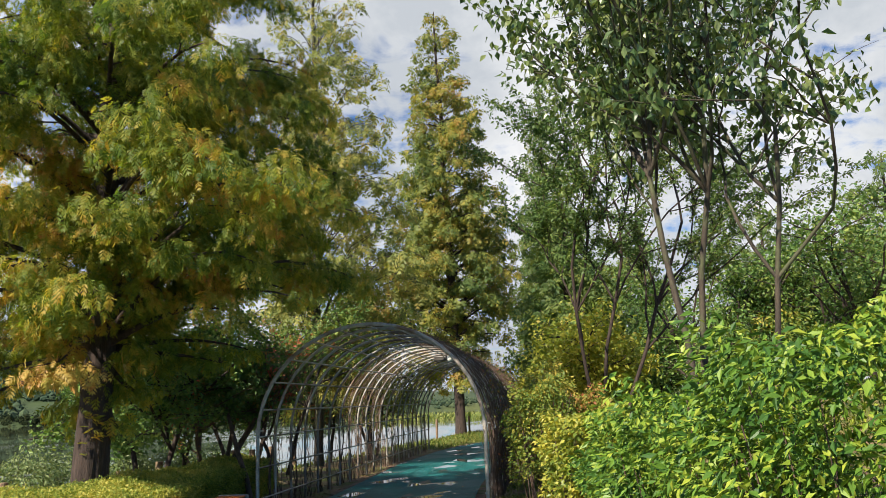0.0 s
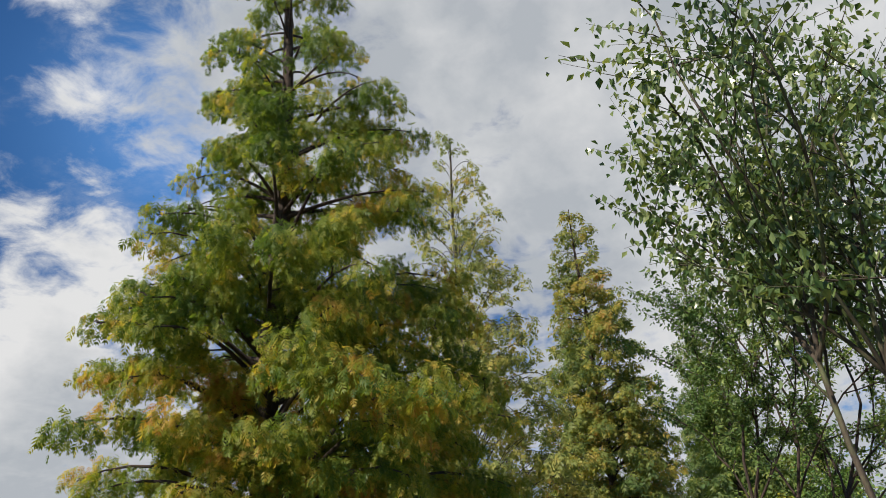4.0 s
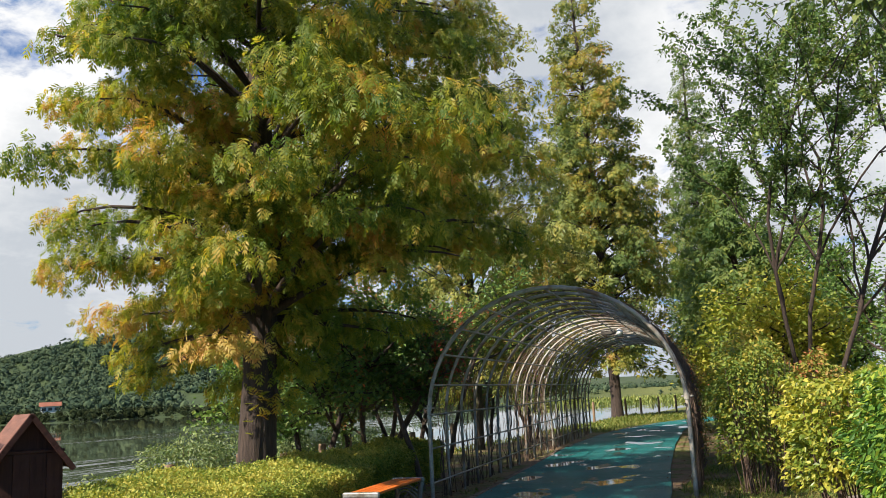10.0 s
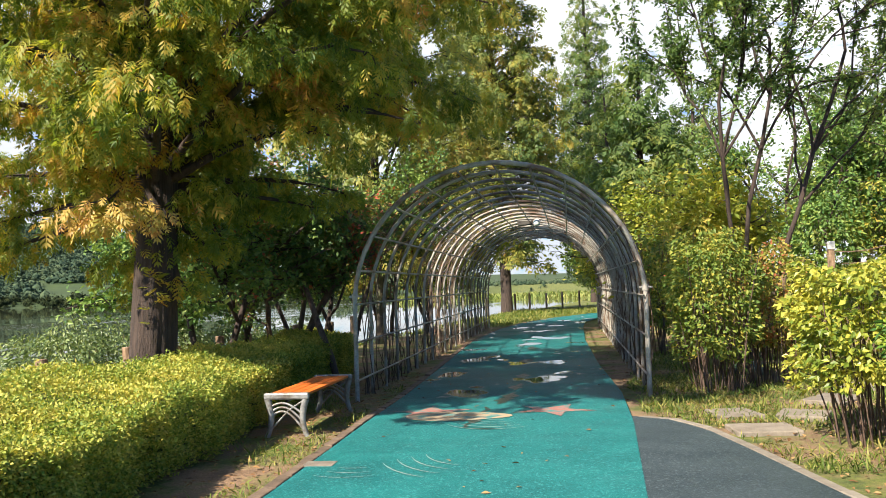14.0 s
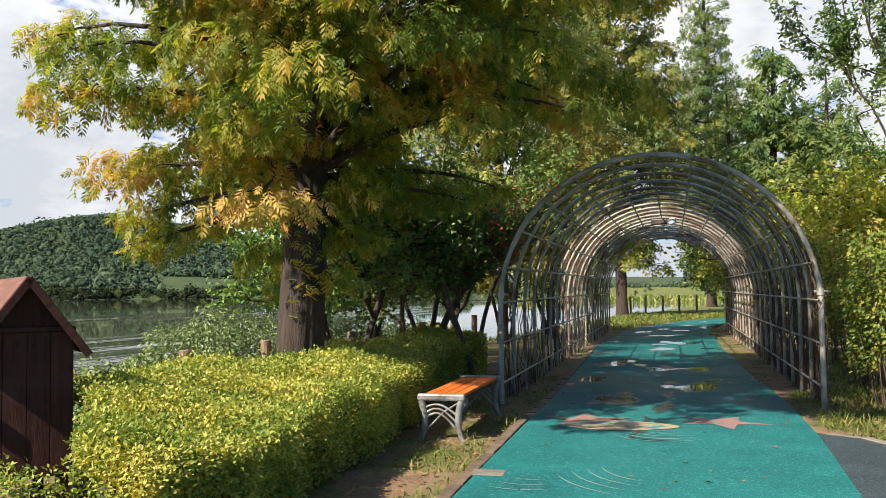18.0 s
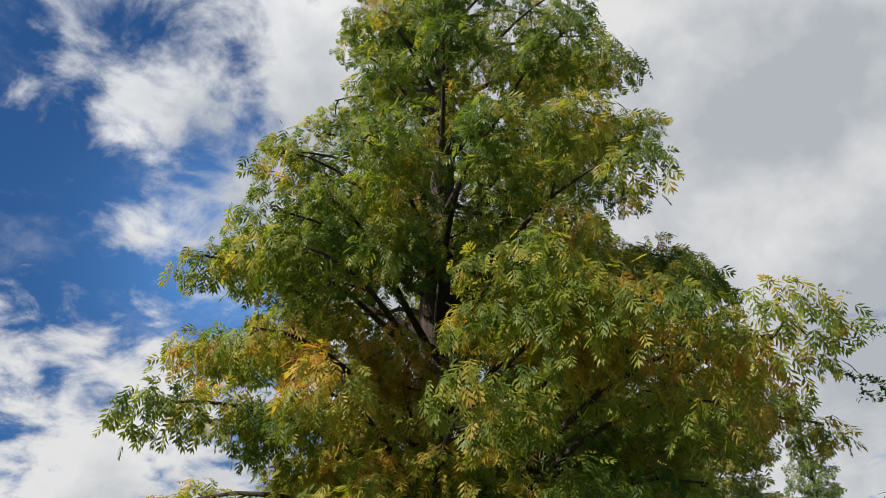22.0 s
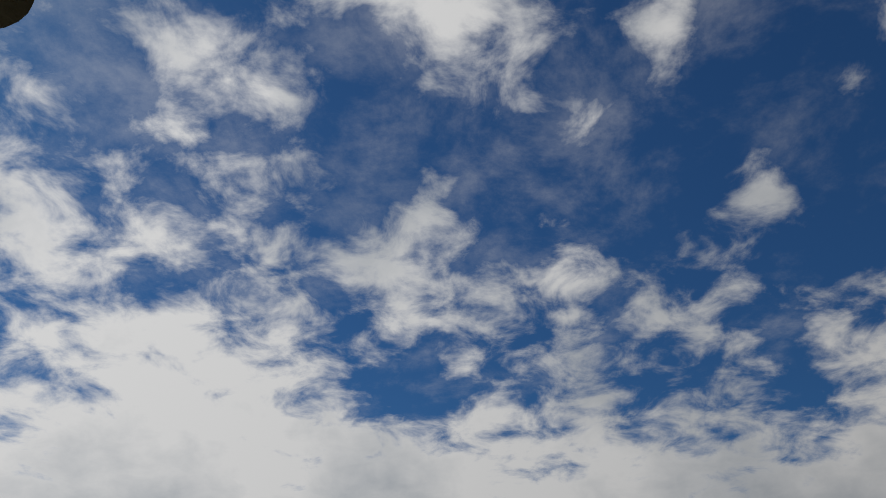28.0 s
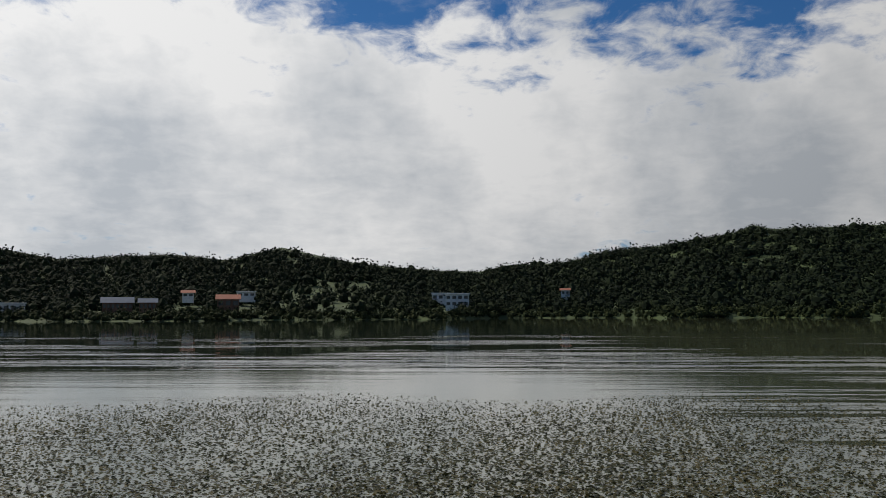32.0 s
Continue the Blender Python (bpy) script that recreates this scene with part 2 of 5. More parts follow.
NEEDLE_FAR = leaf_material("needle_leaves_far", [(0.3, (0.095, 0.150, 0.045)), (0.5, (0.200, 0.235, 0.055)), (0.64, (0.360, 0.310, 0.060)), (0.78, (0.360, 0.210, 0.055))], 0.35, glow=0.4, spread=0.3)
NEEDLE_AIRY = leaf_material("needle_leaves_pale", [(0.3, (0.150, 0.200, 0.070)), (0.5, (0.290, 0.320, 0.095)), (0.66, (0.420, 0.380, 0.100)), (0.8, (0.360, 0.210, 0.065))], 0.4, glow=0.45, spread=0.3)
NEEDLE_GREEN = leaf_material("needle_leaves_green", [(0.3, (0.065, 0.125, 0.038)), (0.55, (0.130, 0.190, 0.048)), (0.75, (0.230, 0.240, 0.055))], 0.35, glow=0.36, spread=0.3)
BROAD = leaf_material("broad_leaves", [(0.3, (0.060, 0.112, 0.036)), (0.55, (0.125, 0.185, 0.060)), (0.8, (0.24, 0.280, 0.100))], 0.8, 0.28, 0.34, 0.5, 0.6)
GREEN = leaf_material("green_leaves", [(0.3, (0.070, 0.150, 0.042)), (0.6, (0.165, 0.270, 0.066)), (0.85, (0.32, 0.37, 0.09))], 0.7, 0.45, 0.3, 0.5)
LIME = leaf_material("lime_leaves", [(0.3, (0.048, 0.120, 0.020)), (0.55, (0.140, 0.255, 0.030)), (0.8, (0.34, 0.40, 0.05))], 1.6, 0.45, 0.25, 0.6, 0.35)
YELLOW = leaf_material("yellow_leaves", [(0.3, (0.14, 0.20, 0.03)), (0.55, (0.36, 0.37, 0.055)), (0.8, (0.56, 0.49, 0.09))], 1.8, 0.4, 0.35, 0.5, 0.4)
HEDGE = leaf_material("hedge_leaves", [(0.3, (0.14, 0.215, 0.038)), (0.5, (0.33, 0.37, 0.07)), (0.75, (0.60, 0.51, 0.12))], 1.5, 0.5, 0.3, 0.42, 0.22)

# ---------------- mesh helpers ----------------
RNG = np.random.default_rng(7)


def mesh_from(name, verts, faces, material, smooth=False):
    """A mesh from arrays; faces all of one length."""
    verts, faces = np.asarray(verts, np.float32), np.asarray(faces, np.int32)
    me = bpy.data.meshes.new(name)
    n, k = faces.shape
    me.vertices.add(len(verts))
    me.vertices.foreach_set("co", verts.ravel())
    me.loops.add(n * k)
    me.loops.foreach_set("vertex_index", faces.ravel())
    me.polygons.add(n)
    me.polygons.foreach_set("loop_start", np.arange(0, n * k, k, dtype=np.int32))
    me.polygons.foreach_set("use_smooth", np.full(n, smooth))
    me.update(calc_edges=True)
    me.materials.append(material)
    return me


def part(name, bm, material, parent=None, label=""):
    """Links a bmesh (or a ready mesh) as one mesh object under a thing."""
    if isinstance(bm, bpy.types.Mesh):
        me = bm
    else:
        me = bpy.data.meshes.new(name)
        bm.to_mesh(me)
        bm.free()
        me.materials.append(material)
    ob = new(name, me)
    if parent:
        ob.parent = parent
    if label:
        tagged(ob, label)
    return ob


def thing(name, at, label, category, group="", kind="", turn=0):
    ob = new(name)
    ob.empty_display_size = 0.1
    ob.matrix_basis = pose(*at, 0, 0, turn)
    return tagged(ob, label, category, group, kind)


def box(bm, x0, x1, y0, y1, z0, z1, bevel=0.0):
    r = bmesh.ops.create_cube(bm, size=1, matrix=Matrix.Translation(((x0 + x1) / 2, (y0 + y1) / 2, (z0 + z1) / 2)) @ Matrix.Diagonal((x1 - x0, y1 - y0, z1 - z0, 1)))
    if bevel:
        edges = list({e for v in r["verts"] for e in v.link_edges})
        bmesh.ops.bevel(bm, geom=edges, offset=bevel, segments=2, affect="EDGES", profile=0.5)
    return bm


def box_bm(*a, **k):
    return box(bmesh.new(), *a, **k)


class Tubes:
    """Round limbs gathered into one mesh."""

    def __init__(self):
        self.v, self.f, self.n = [], [], 0

    def add(self, pts, radii, sides=6, bumpy=0.0):
        pts = np.asarray(pts, float)
        k = len(pts)
        way = np.gradient(pts, axis=0)
        way /= np.linalg.norm(way, axis=1)[:, None] + 1e-9
        ref = np.where(np.abs(way[:, 2:3]) > 0.9, [[1.0, 0, 0]], [[0, 0, 1.0]])
        a = np.cross(way, ref)
        a /= np.linalg.norm(a, axis=1)[:, None] + 1e-9
        for i in range(1, k):
            if a[i] @ a[i - 1] < 0:
                a[i] = -a[i]
        b = np.cross(way, a)
        ang = np.arange(sides) * 2 * np.pi / sides
        rad = np.broadcast_to(np.asarray(radii, float)[:, None], (k, sides))
        if bumpy:
            rad = rad * (1 + bumpy * RNG.uniform(-1, 1, (1, sides)) + bumpy * 0.5 * RNG.uniform(-1, 1, (k, sides)))
        ring = pts[:, None] + rad[:, :, None] * (np.cos(ang)[None, :, None] * a[:, None] + np.sin(ang)[None, :, None] * b[:, None])
        self.v.append(ring.reshape(-1, 3))
        i, j = np.meshgrid(np.arange(k - 1), np.arange(sides), indexing="ij")
        q = np.stack([i * sides + j, i * sides + (j + 1) % sides, (i + 1) * sides + (j + 1) % sides, (i + 1) * sides + j], -1)
        self.f.append(q.reshape(-1, 4) + self.n)
        self.n += k * sides

    def mesh(self, name, material):
        return mesh_from(name, np.concatenate(self.v), np.concatenate(self.f), material, True)


def leaf_shape(length, width, fold=0.25, droop=0.15):
    """One pointed blade of two folded halves: vertices and quads, growing along +x."""
    L, w = length, width / 2
    v = [(0, 0, 0), (L * 0.45, w, fold * w), (L, 0, -droop * L), (L * 0.45, -w, fold * w), (L * 0.5, 0, -droop * L * 0.3)]
    return np.array(v), np.array([(0, 4, 2, 1), (0, 3, 2, 4)])


def blade_shape(length, width, droop=0.15):
    """One narrow blade as a single folded quad."""
    w = width / 2
    return np.array([(0, 0, 0), (length * 0.45, w, 0), (length, 0, -droop * length), (length * 0.45, -w, 0)]), np.array([(0, 1, 2, 3)])


def frond_shape(length=0.24, pairs=4, leaf=0.115, width=0.031, droop=0.35):
    """A feathered spray in one piece: paired narrow leaflets along a thin drooping stem."""
    v, f = [], []
    for i in range(pairs):
        s = (i + 0.6) / pairs
        x, z = s * length, -droop * length * s * s
        v += [np.array([x, 0.003, z]), np.array([x, -0.003, z])]
    for i in range(pairs - 1):
        f.append((2 * i, 2 * i + 1, 2 * i + 3, 2 * i + 2))
    for i in range(pairs):
        s = (i + 0.6) / pairs
        l = leaf * (0.65 + 0.5 * math.sin(math.pi * (0.25 + 0.7 * s)))
        for at, side in ((2 * i, 1), (2 * i + 1, -1)):
            a = radians(52 - 20 * s)
            d = np.array([math.cos(a), side * math.sin(a), -0.25 - 0.3 * s])
            n, o, k = np.array([-d[1], d[0], 0.0]), v[at], len(v)
            v += [o + d * l * 0.45 + n * width / 2, o + d * l, o + d * l * 0.45 - n * width / 2]
            f.append((at, k, k + 1, k + 2))
    k, o, d = len(v), v[2 * pairs - 2], np.array([0.85, 0, -0.5])
    v += [o + d * leaf * 0.4 + (0, width / 2, 0), o + d * leaf, o + d * leaf * 0.4 - (0, width / 2, 0)]
    f.append((2 * pairs - 2, k, k + 1, k + 2))
    return np.array(v), np.array(f)


def scatter(shape, at, yaw, pitch, roll, size):
    """Copies of a leaf shape at many places: one array of vertices and one of faces."""
    v, f = shape
    n = len(at)
    cy, sy, cp, sp, cr, sr = np.cos(yaw), np.sin(yaw), np.cos(pitch), np.sin(pitch), np.cos(roll), np.sin(roll)
    x = np.stack([cy * cp, sy * cp, sp], -1)
    y0, z0 = np.stack([-sy, cy, 0 * cy], -1), np.stack([-cy * sp, -sy * sp, cp], -1)
    y, z = cr[:, None] * y0 + sr[:, None] * z0, cr[:, None] * z0 - sr[:, None] * y0
    p = at[:, None] + size[:, None, None] * (v[None, :, :1] * x[:, None] + v[None, :, 1:2] * y[:, None] + v[None, :, 2:] * z[:, None])
    return p.reshape(-1, 3), (f[None] + (np.arange(n) * len(v))[:, None, None]).reshape(-1, f.shape[1])


def random_leaves(shape, at, size, out=None, tilt=0.5, hang=-0.25):
    """Leaves that face outward from their clump."""
    n = len(at)
    yaw = RNG.uniform(0, 2 * np.pi, n) if out is None else np.arctan2(out[:, 1], out[:, 0]) + RNG.normal(0, 0.7, n)
    return scatter(shape, at, yaw, RNG.normal(hang, tilt, n), RNG.normal(0, 0.7, n), size * RNG.uniform(0.7, 1.25, n))

# ---------------- trees ----------------
def conifer(at, height, lake_side, land_side, material, label, seed=1, group="", girth=0.24, branches=110, fronds=40000, shape=None, leaf=1.0, clump=0.42, lean=(0.0, 0.0), facing=30.0, lowest=1.6, gaps=0.12, rise=(0.12, 0.5), spacing=0.55, bark=None, sides=14, hang=0.0, inner=0.34, bare=0.0):
    """A dawn redwood: fluted trunk, limbs that rise and droop, and clumps of feathered fronds along them. lake_side and land_side: (height, reach) of the crown."""
    global RNG
    RNG = np.random.default_rng(seed)
    bark = bark or BARK
    tree = thing("conifer_tree", at, label, "tree", group)
    trunk = Tubes()
    zs = np.linspace(-0.3, height * 0.985, 22)
    rad = girth * (1 - zs.clip(0) / height) ** 0.8 + girth * 0.30 * np.exp(-(zs + 0.3) * 2.4) + 0.015
    line = np.stack([lean[0] * zs, lean[1] * zs, zs], -1) + 0.04 * np.stack([np.sin(zs * 0.8), np.cos(zs * 0.7), 0 * zs], -1) * (zs.clip(0, 3) / 3)[:, None]
    trunk.add(line, rad, sides, 0.09)
    part("trunk", trunk.mesh("trunk", bark), bark, tree)
    low, high = np.array(lake_side, float), np.array(land_side, float)

    def reach(z, az):
        a, b = np.interp(z, low[:, 0], low[:, 1]), np.interp(z, high[:, 0], high[:, 1])
        return (a + b) / 2 + (b - a) / 2 * math.cos(az - radians(facing))

    levels = np.linspace(lowest, height - 0.1, 300)
    weight = np.array([reach(z, 0) + reach(z, 3.14) + 1.1 for z in levels]).cumsum()
    cores, outs, sizes = [], [], []
    for i in range(branches):
        z = float(np.interp((i + RNG.uniform(0.2, 0.8)) / branches, weight / weight[-1], levels))
        az = i * 2.399 + RNG.normal(0, 0.25)
        r = reach(z, az) * RNG.uniform(0.74, 1.06)
        if z < bare and math.cos(az - radians(facing - 90)) > 0.3:
            continue
        z0 = max(lowest + 1.1, z - r * RNG.uniform(*rise))
        out = np.array([math.cos(az), math.sin(az), 0])
        side = np.array([-out[1], out[0], 0])
        bend = RNG.normal(0, 0.12)
        s = np.linspace(0, 1, 8)
        pts = np.array([lean[0] * z0, lean[1] * z0, z0]) + np.outer(s * r, out) + np.outer(s * s * r * bend, side)
        pts[:, 2] += (z - z0) * np.sin(s * math.pi / 2 * 1.15) / math.sin(math.pi / 2 * 1.15) - 0.10 * r * s ** 3
        limbs = Tubes()
        limbs.add(pts, np.maximum(0.010, girth * 0.30 * (1 - z / height) ** 0.55 * (1 - 0.88 * s)), 6)
        f = 1.0
        while f > inner:
            p = np.array([np.interp(f, s, pts[:, c]) for c in range(3)])
            wide = r * 0.34 * (1.15 - f) + 0.10
            tip = p + side * RNG.uniform(-1, 1) * wide + np.array([0, 0, RNG.uniform(-0.16, 0.12) * (1 + hang)])
            if f == 1.0 or (noise.noise(Vector(tip * 0.9 + seed)) > -0.42 + gaps * 2 and RNG.random() > gaps * 0.5):
                limbs.add([p - out * 0.25 * wide, (p + tip) / 2 + (0, 0, 0.03), tip], [0.014, 0.010, 0.005], 4)
                cores.append(tip)
                outs.append(out * 0.7 + (tip - p) / (np.linalg.norm(tip - p) + 0.1) * 0.6)
                sizes.append(clump * RNG.uniform(0.65, 1.25) * (0.65 + 0.13 * min(r, 3.5)))
            f -= spacing * RNG.uniform(0.6, 1.1) / max(r, 0.5)
        part("limb", limbs.mesh("limb", bark), bark, tree)
    cores, outs, sizes = np.array(cores), np.array(outs), np.array(sizes)
    pick = RNG.choice(len(cores), fronds, p=sizes ** 2 / (sizes ** 2).sum())
    # each clump is a drooping dome of fronds, shaded inside
    u = RNG.normal(0, 1, (fronds, 3))
    u /= np.linalg.norm(u, axis=1)[:, None]
    u[:, 2] = np.where(RNG.random(fronds) < 0.80, np.abs(u[:, 2]), u[:, 2])
    flat = np.hypot(u[:, 0], u[:, 1])
    pos = cores[pick] + u * (sizes[pick] * RNG.uniform(0.12, 1.0, fronds) ** 0.4)[:, None] * (1.0, 1.0, 0.72)
    pos[:, 2] -= 0.28 * sizes[pick] * flat ** 2 * (1 + hang)
    way = outs[pick] * 0.6 + u * 0.8
    yaw = np.arctan2(way[:, 1], way[:, 0]) + RNG.normal(0, 0.75, fronds)
    tilt = -0.20 - (0.70 + 0.5 * hang) * flat + RNG.normal(0, 0.40, fronds)
    v, q = scatter(shape, pos, yaw, tilt, RNG.normal(0, 0.5, fronds), leaf * RNG.uniform(0.7, 1.25, fronds))
    part("crown", mesh_from("crown", v, q, material), material, tree)
    return tree


def broadleaf(at, stems, height, spread, material, leaves, leaf, bark, label, seed=1, group="", crown_from=0.35, thick=0.09, name="broadleaf_tree", bushy=0.0, upright=1.0, hang=-0.25):
    """A many-stemmed tree with forking limbs and single blades along the twigs."""
    global RNG
    RNG = np.random.default_rng(seed)
    tree = thing(name, at, label, "tree", group)
    wood, twigs = Tubes(), []

    def grow(p, d, length, r, depth):
        n = 6
        pts = [p]
        for _ in range(n):
            d = d + RNG.normal(0, 0.15 if depth else 0.08, 3) + np.array([0, 0, 0.045 if depth < 2 else -0.01])
            d = d / np.linalg.norm(d)
            pts.append(pts[-1] + d * length / n)
        pts = np.array(pts)
        wood.add(pts, np.linspace(r, r * (0.55 if depth < 3 else 0.3), n + 1), 8 if depth == 0 else 5 - (depth > 1))
        if depth >= 2:
            twigs.append((pts, depth))
        if depth < 3:
            for i in range(RNG.integers(3, 6) if depth else RNG.integers(4, 7)):
                at_ = RNG.uniform(crown_from if depth == 0 else 0.25, 1.0) if i else 1.0
                k = min(n, int(at_ * n))
                turn = RNG.uniform(0, 2 * np.pi)
                side = np.array([math.cos(turn), math.sin(turn), RNG.uniform(-0.1, 0.5)])
                q = d * (0.75 if depth == 0 else 0.55) + side * (0.6 + spread * 0.2) * upright
                grow(pts[k], q / np.linalg.norm(q), length * RNG.uniform(0.45, 0.68), r * 0.55, depth + 1)

    for k in range(stems):
        a = 2 * np.pi * k / stems + RNG.uniform(-0.5, 0.5)
        lean = spread * RNG.uniform(0.10, 0.30) if stems > 1 else 0.05
        d = np.array([math.cos(a) * lean, math.sin(a) * lean, 1.0])
        grow(np.array([math.cos(a) * 0.1 * (stems > 1), math.sin(a) * 0.1 * (stems > 1), -0.2]), d / np.linalg.norm(d), height * RNG.uniform(0.5, 0.62), thick * RNG.uniform(0.75, 1.1), 0)
    part("trunk", wood.mesh("trunk", bark), bark, tree)
    pts = np.array([t[0] for t in twigs])
    pick = RNG.integers(0, len(pts), leaves)
    f = RNG.uniform(0, 5.999, leaves)
    i = f.astype(int)
    f = (f - i)[:, None]
    pos = pts[pick, i] * (1 - f) + pts[pick, i + 1] * f
    pos = pos + RNG.normal(0, 0.05 + bushy, (leaves, 3))
    v, q = random_leaves(leaf_shape(leaf, leaf * 0.6) if at[1] < 15 else blade_shape(leaf, leaf * 0.5), pos, np.ones(len(pos)), tilt=0.5, hang=hang)
    part("crown", mesh_from("crown", v, q, material), material, tree)
    return tree


def shrub(name, at, size, material, leaves, leaf, label, seed=1, group="", stems=14, bare=0.0, box_like=0.0, stem_mat=None, category="shrub", wide=0.5, turn=0):
    """A bush: upright twigs from the ground and a shell of leaves with an uneven outline."""
    global RNG
    RNG = np.random.default_rng(seed)
    ob = thing(name, at, label, category, group, turn=turn)
    a, b, h = size
    wood = Tubes()
    for _ in range(stems):
        x, y = RNG.uniform(-0.55, 0.55, 2) * (a, b)
        e = np.array([x * 1.6 + RNG.normal(0, 0.06), y * 1.6 + RNG.normal(0, 0.06), h * RNG.uniform(0.5, 0.95)])
        s = np.array([x, y, -0.03])
        m = (s + e) / 2 + RNG.normal(0, 0.04, 3)
        wood.add([s, m, e], [0.009, 0.007, 0.004], 4)
    tagged(part("woody_base", wood.mesh("woody_base", stem_mat or BARK_RED), BARK_RED, ob, "thin brown stems"), kind="stuff")
    n = leaves
    d = RNG.normal(0, 1, (n, 3))
    d /= np.linalg.norm(d, axis=1)[:, None]
    if box_like:
        d /= (np.abs(d) ** (2 + box_like * 8)).sum(1)[:, None] ** (1 / (2 + box_like * 8))
    # The outline swells and sinks by clumps.
    swell = 1 + 0.16 * np.sin(d[:, 0] * 5 + seed) * np.cos(d[:, 1] * 4 - seed) + 0.12 * np.sin(d[:, 2] * 7 + d[:, 0] * 6)
    r = swell * RNG.uniform(0.35, 1.0, n) ** 0.35
    pos = d * r[:, None] * (a, b, h * (1 - bare) / 2) + (0, 0, h * (1 + bare) / 2)
    pos = pos[pos[:, 2] > 0.02]
    v, q = random_leaves(blade_shape(leaf, leaf * wide, 0.2), pos, np.ones(len(pos)), pos - (0, 0, h / 2))
    tagged(part("foliage", mesh_from("foliage", v, q, material), material, ob), kind="stuff")
    return ob

# ---------------- hard surfaces ----------------
STEEL = surface("weathered_steel", (0.26, 0.236, 0.205), (0.50, 0.465, 0.41), 5, 0.5, 0.05, bump=0.15, stain=(0.16, 0.10, 0.065), stain_scale=2.5)
CAST = surface("grey_cast_metal", (0.20, 0.20, 0.20), (0.35, 0.35, 0.34), 9, 0.5, 0.3, bump=0.2, stain=(0.14, 0.12, 0.10), stain_scale=6)
SLAT = surface("varnished_orange_wood", (0.48, 0.095, 0.016), (0.74, 0.19, 0.03), 4, 0.5, spec=0.25, bump=0.12, stretch=(14, 1.2, 14), fine=30, vary=0.12)
HUT_WOOD = surface("dark_red_timber", (0.026, 0.011, 0.009), (0.075, 0.030, 0.023), 3, 0.6, bump=0.35, stretch=(9, 9, 0.8), fine=26, stain=(0.060, 0.027, 0.021), stain_scale=4, vary=0.12, spec=0.15)
ROOF_WOOD = surface("sun_bleached_roof_board", (0.10, 0.038, 0.025), (0.20, 0.085, 0.055), 3, 0.75, bump=0.35, stretch=(1, 9, 9), fine=26, vary=0.15)
LOG = surface("log_post_wood", (0.14, 0.085, 0.05), (0.33, 0.22, 0.14), 4, 0.85, bump=0.4, stretch=(6, 6, 1), fine=20, vary=0.2)
STONE = surface("stepping_stone", (0.165, 0.135, 0.105), (0.27, 0.23, 0.185), 5, 0.85, bump=0.3, fine=60, vary=0.1)
KERB = surface("brown_kerb", (0.10, 0.068, 0.046), (0.20, 0.14, 0.10), 6, 0.85, bump=0.4, fine=50, vary=0.2)
CONCRETE = surface("concrete_edging", (0.15, 0.125, 0.10), (0.27, 0.235, 0.19), 6, 0.85, bump=0.3, fine=60, vary=0.15)
LAMP_METAL = surface("dark_lamp_metal", (0.05, 0.045, 0.04), (0.10, 0.09, 0.08), 6, 0.5, 0.4, bump=0.1)
WHITE_PAINT = surface("white_wall", (0.62, 0.62, 0.60), (0.78, 0.77, 0.74), 0.4, 0.8, bump=0.1, fine=3)
BROWN_WALL = surface("brown_brick_wall", (0.12, 0.06, 0.04), (0.18, 0.10, 0.065), 0.4, 0.85, bump=0.1, fine=3)
BLUE_ROOF = surface("blue_sheet_roof", (0.05, 0.075, 0.12), (0.08, 0.11, 0.17), 0.4, 0.6, bump=0.1, fine=3)
RED_ROOF = surface("red_tile_roof", (0.22, 0.075, 0.045), (0.32, 0.12, 0.07), 0.4, 0.7, bump=0.1, fine=3)
DARK_GLASS = surface("dark_window", (0.02, 0.025, 0.03), (0.05, 0.055, 0.06), 1, 0.15, bump=0.0)


def pink_paint(name, dark, light):
    """Road paint worn thin."""
    return surface(name, dark, light, 7, 0.75, bump=0.3, stain=(0.04, 0.20, 0.20), stain_scale=5, fine=70)


PINK = pink_paint("worn_pink_paint", (0.28, 0.115, 0.095), (0.40, 0.19, 0.155))
BEIGE = pink_paint("worn_beige_paint", (0.33, 0.24, 0.14), (0.45, 0.34, 0.22))


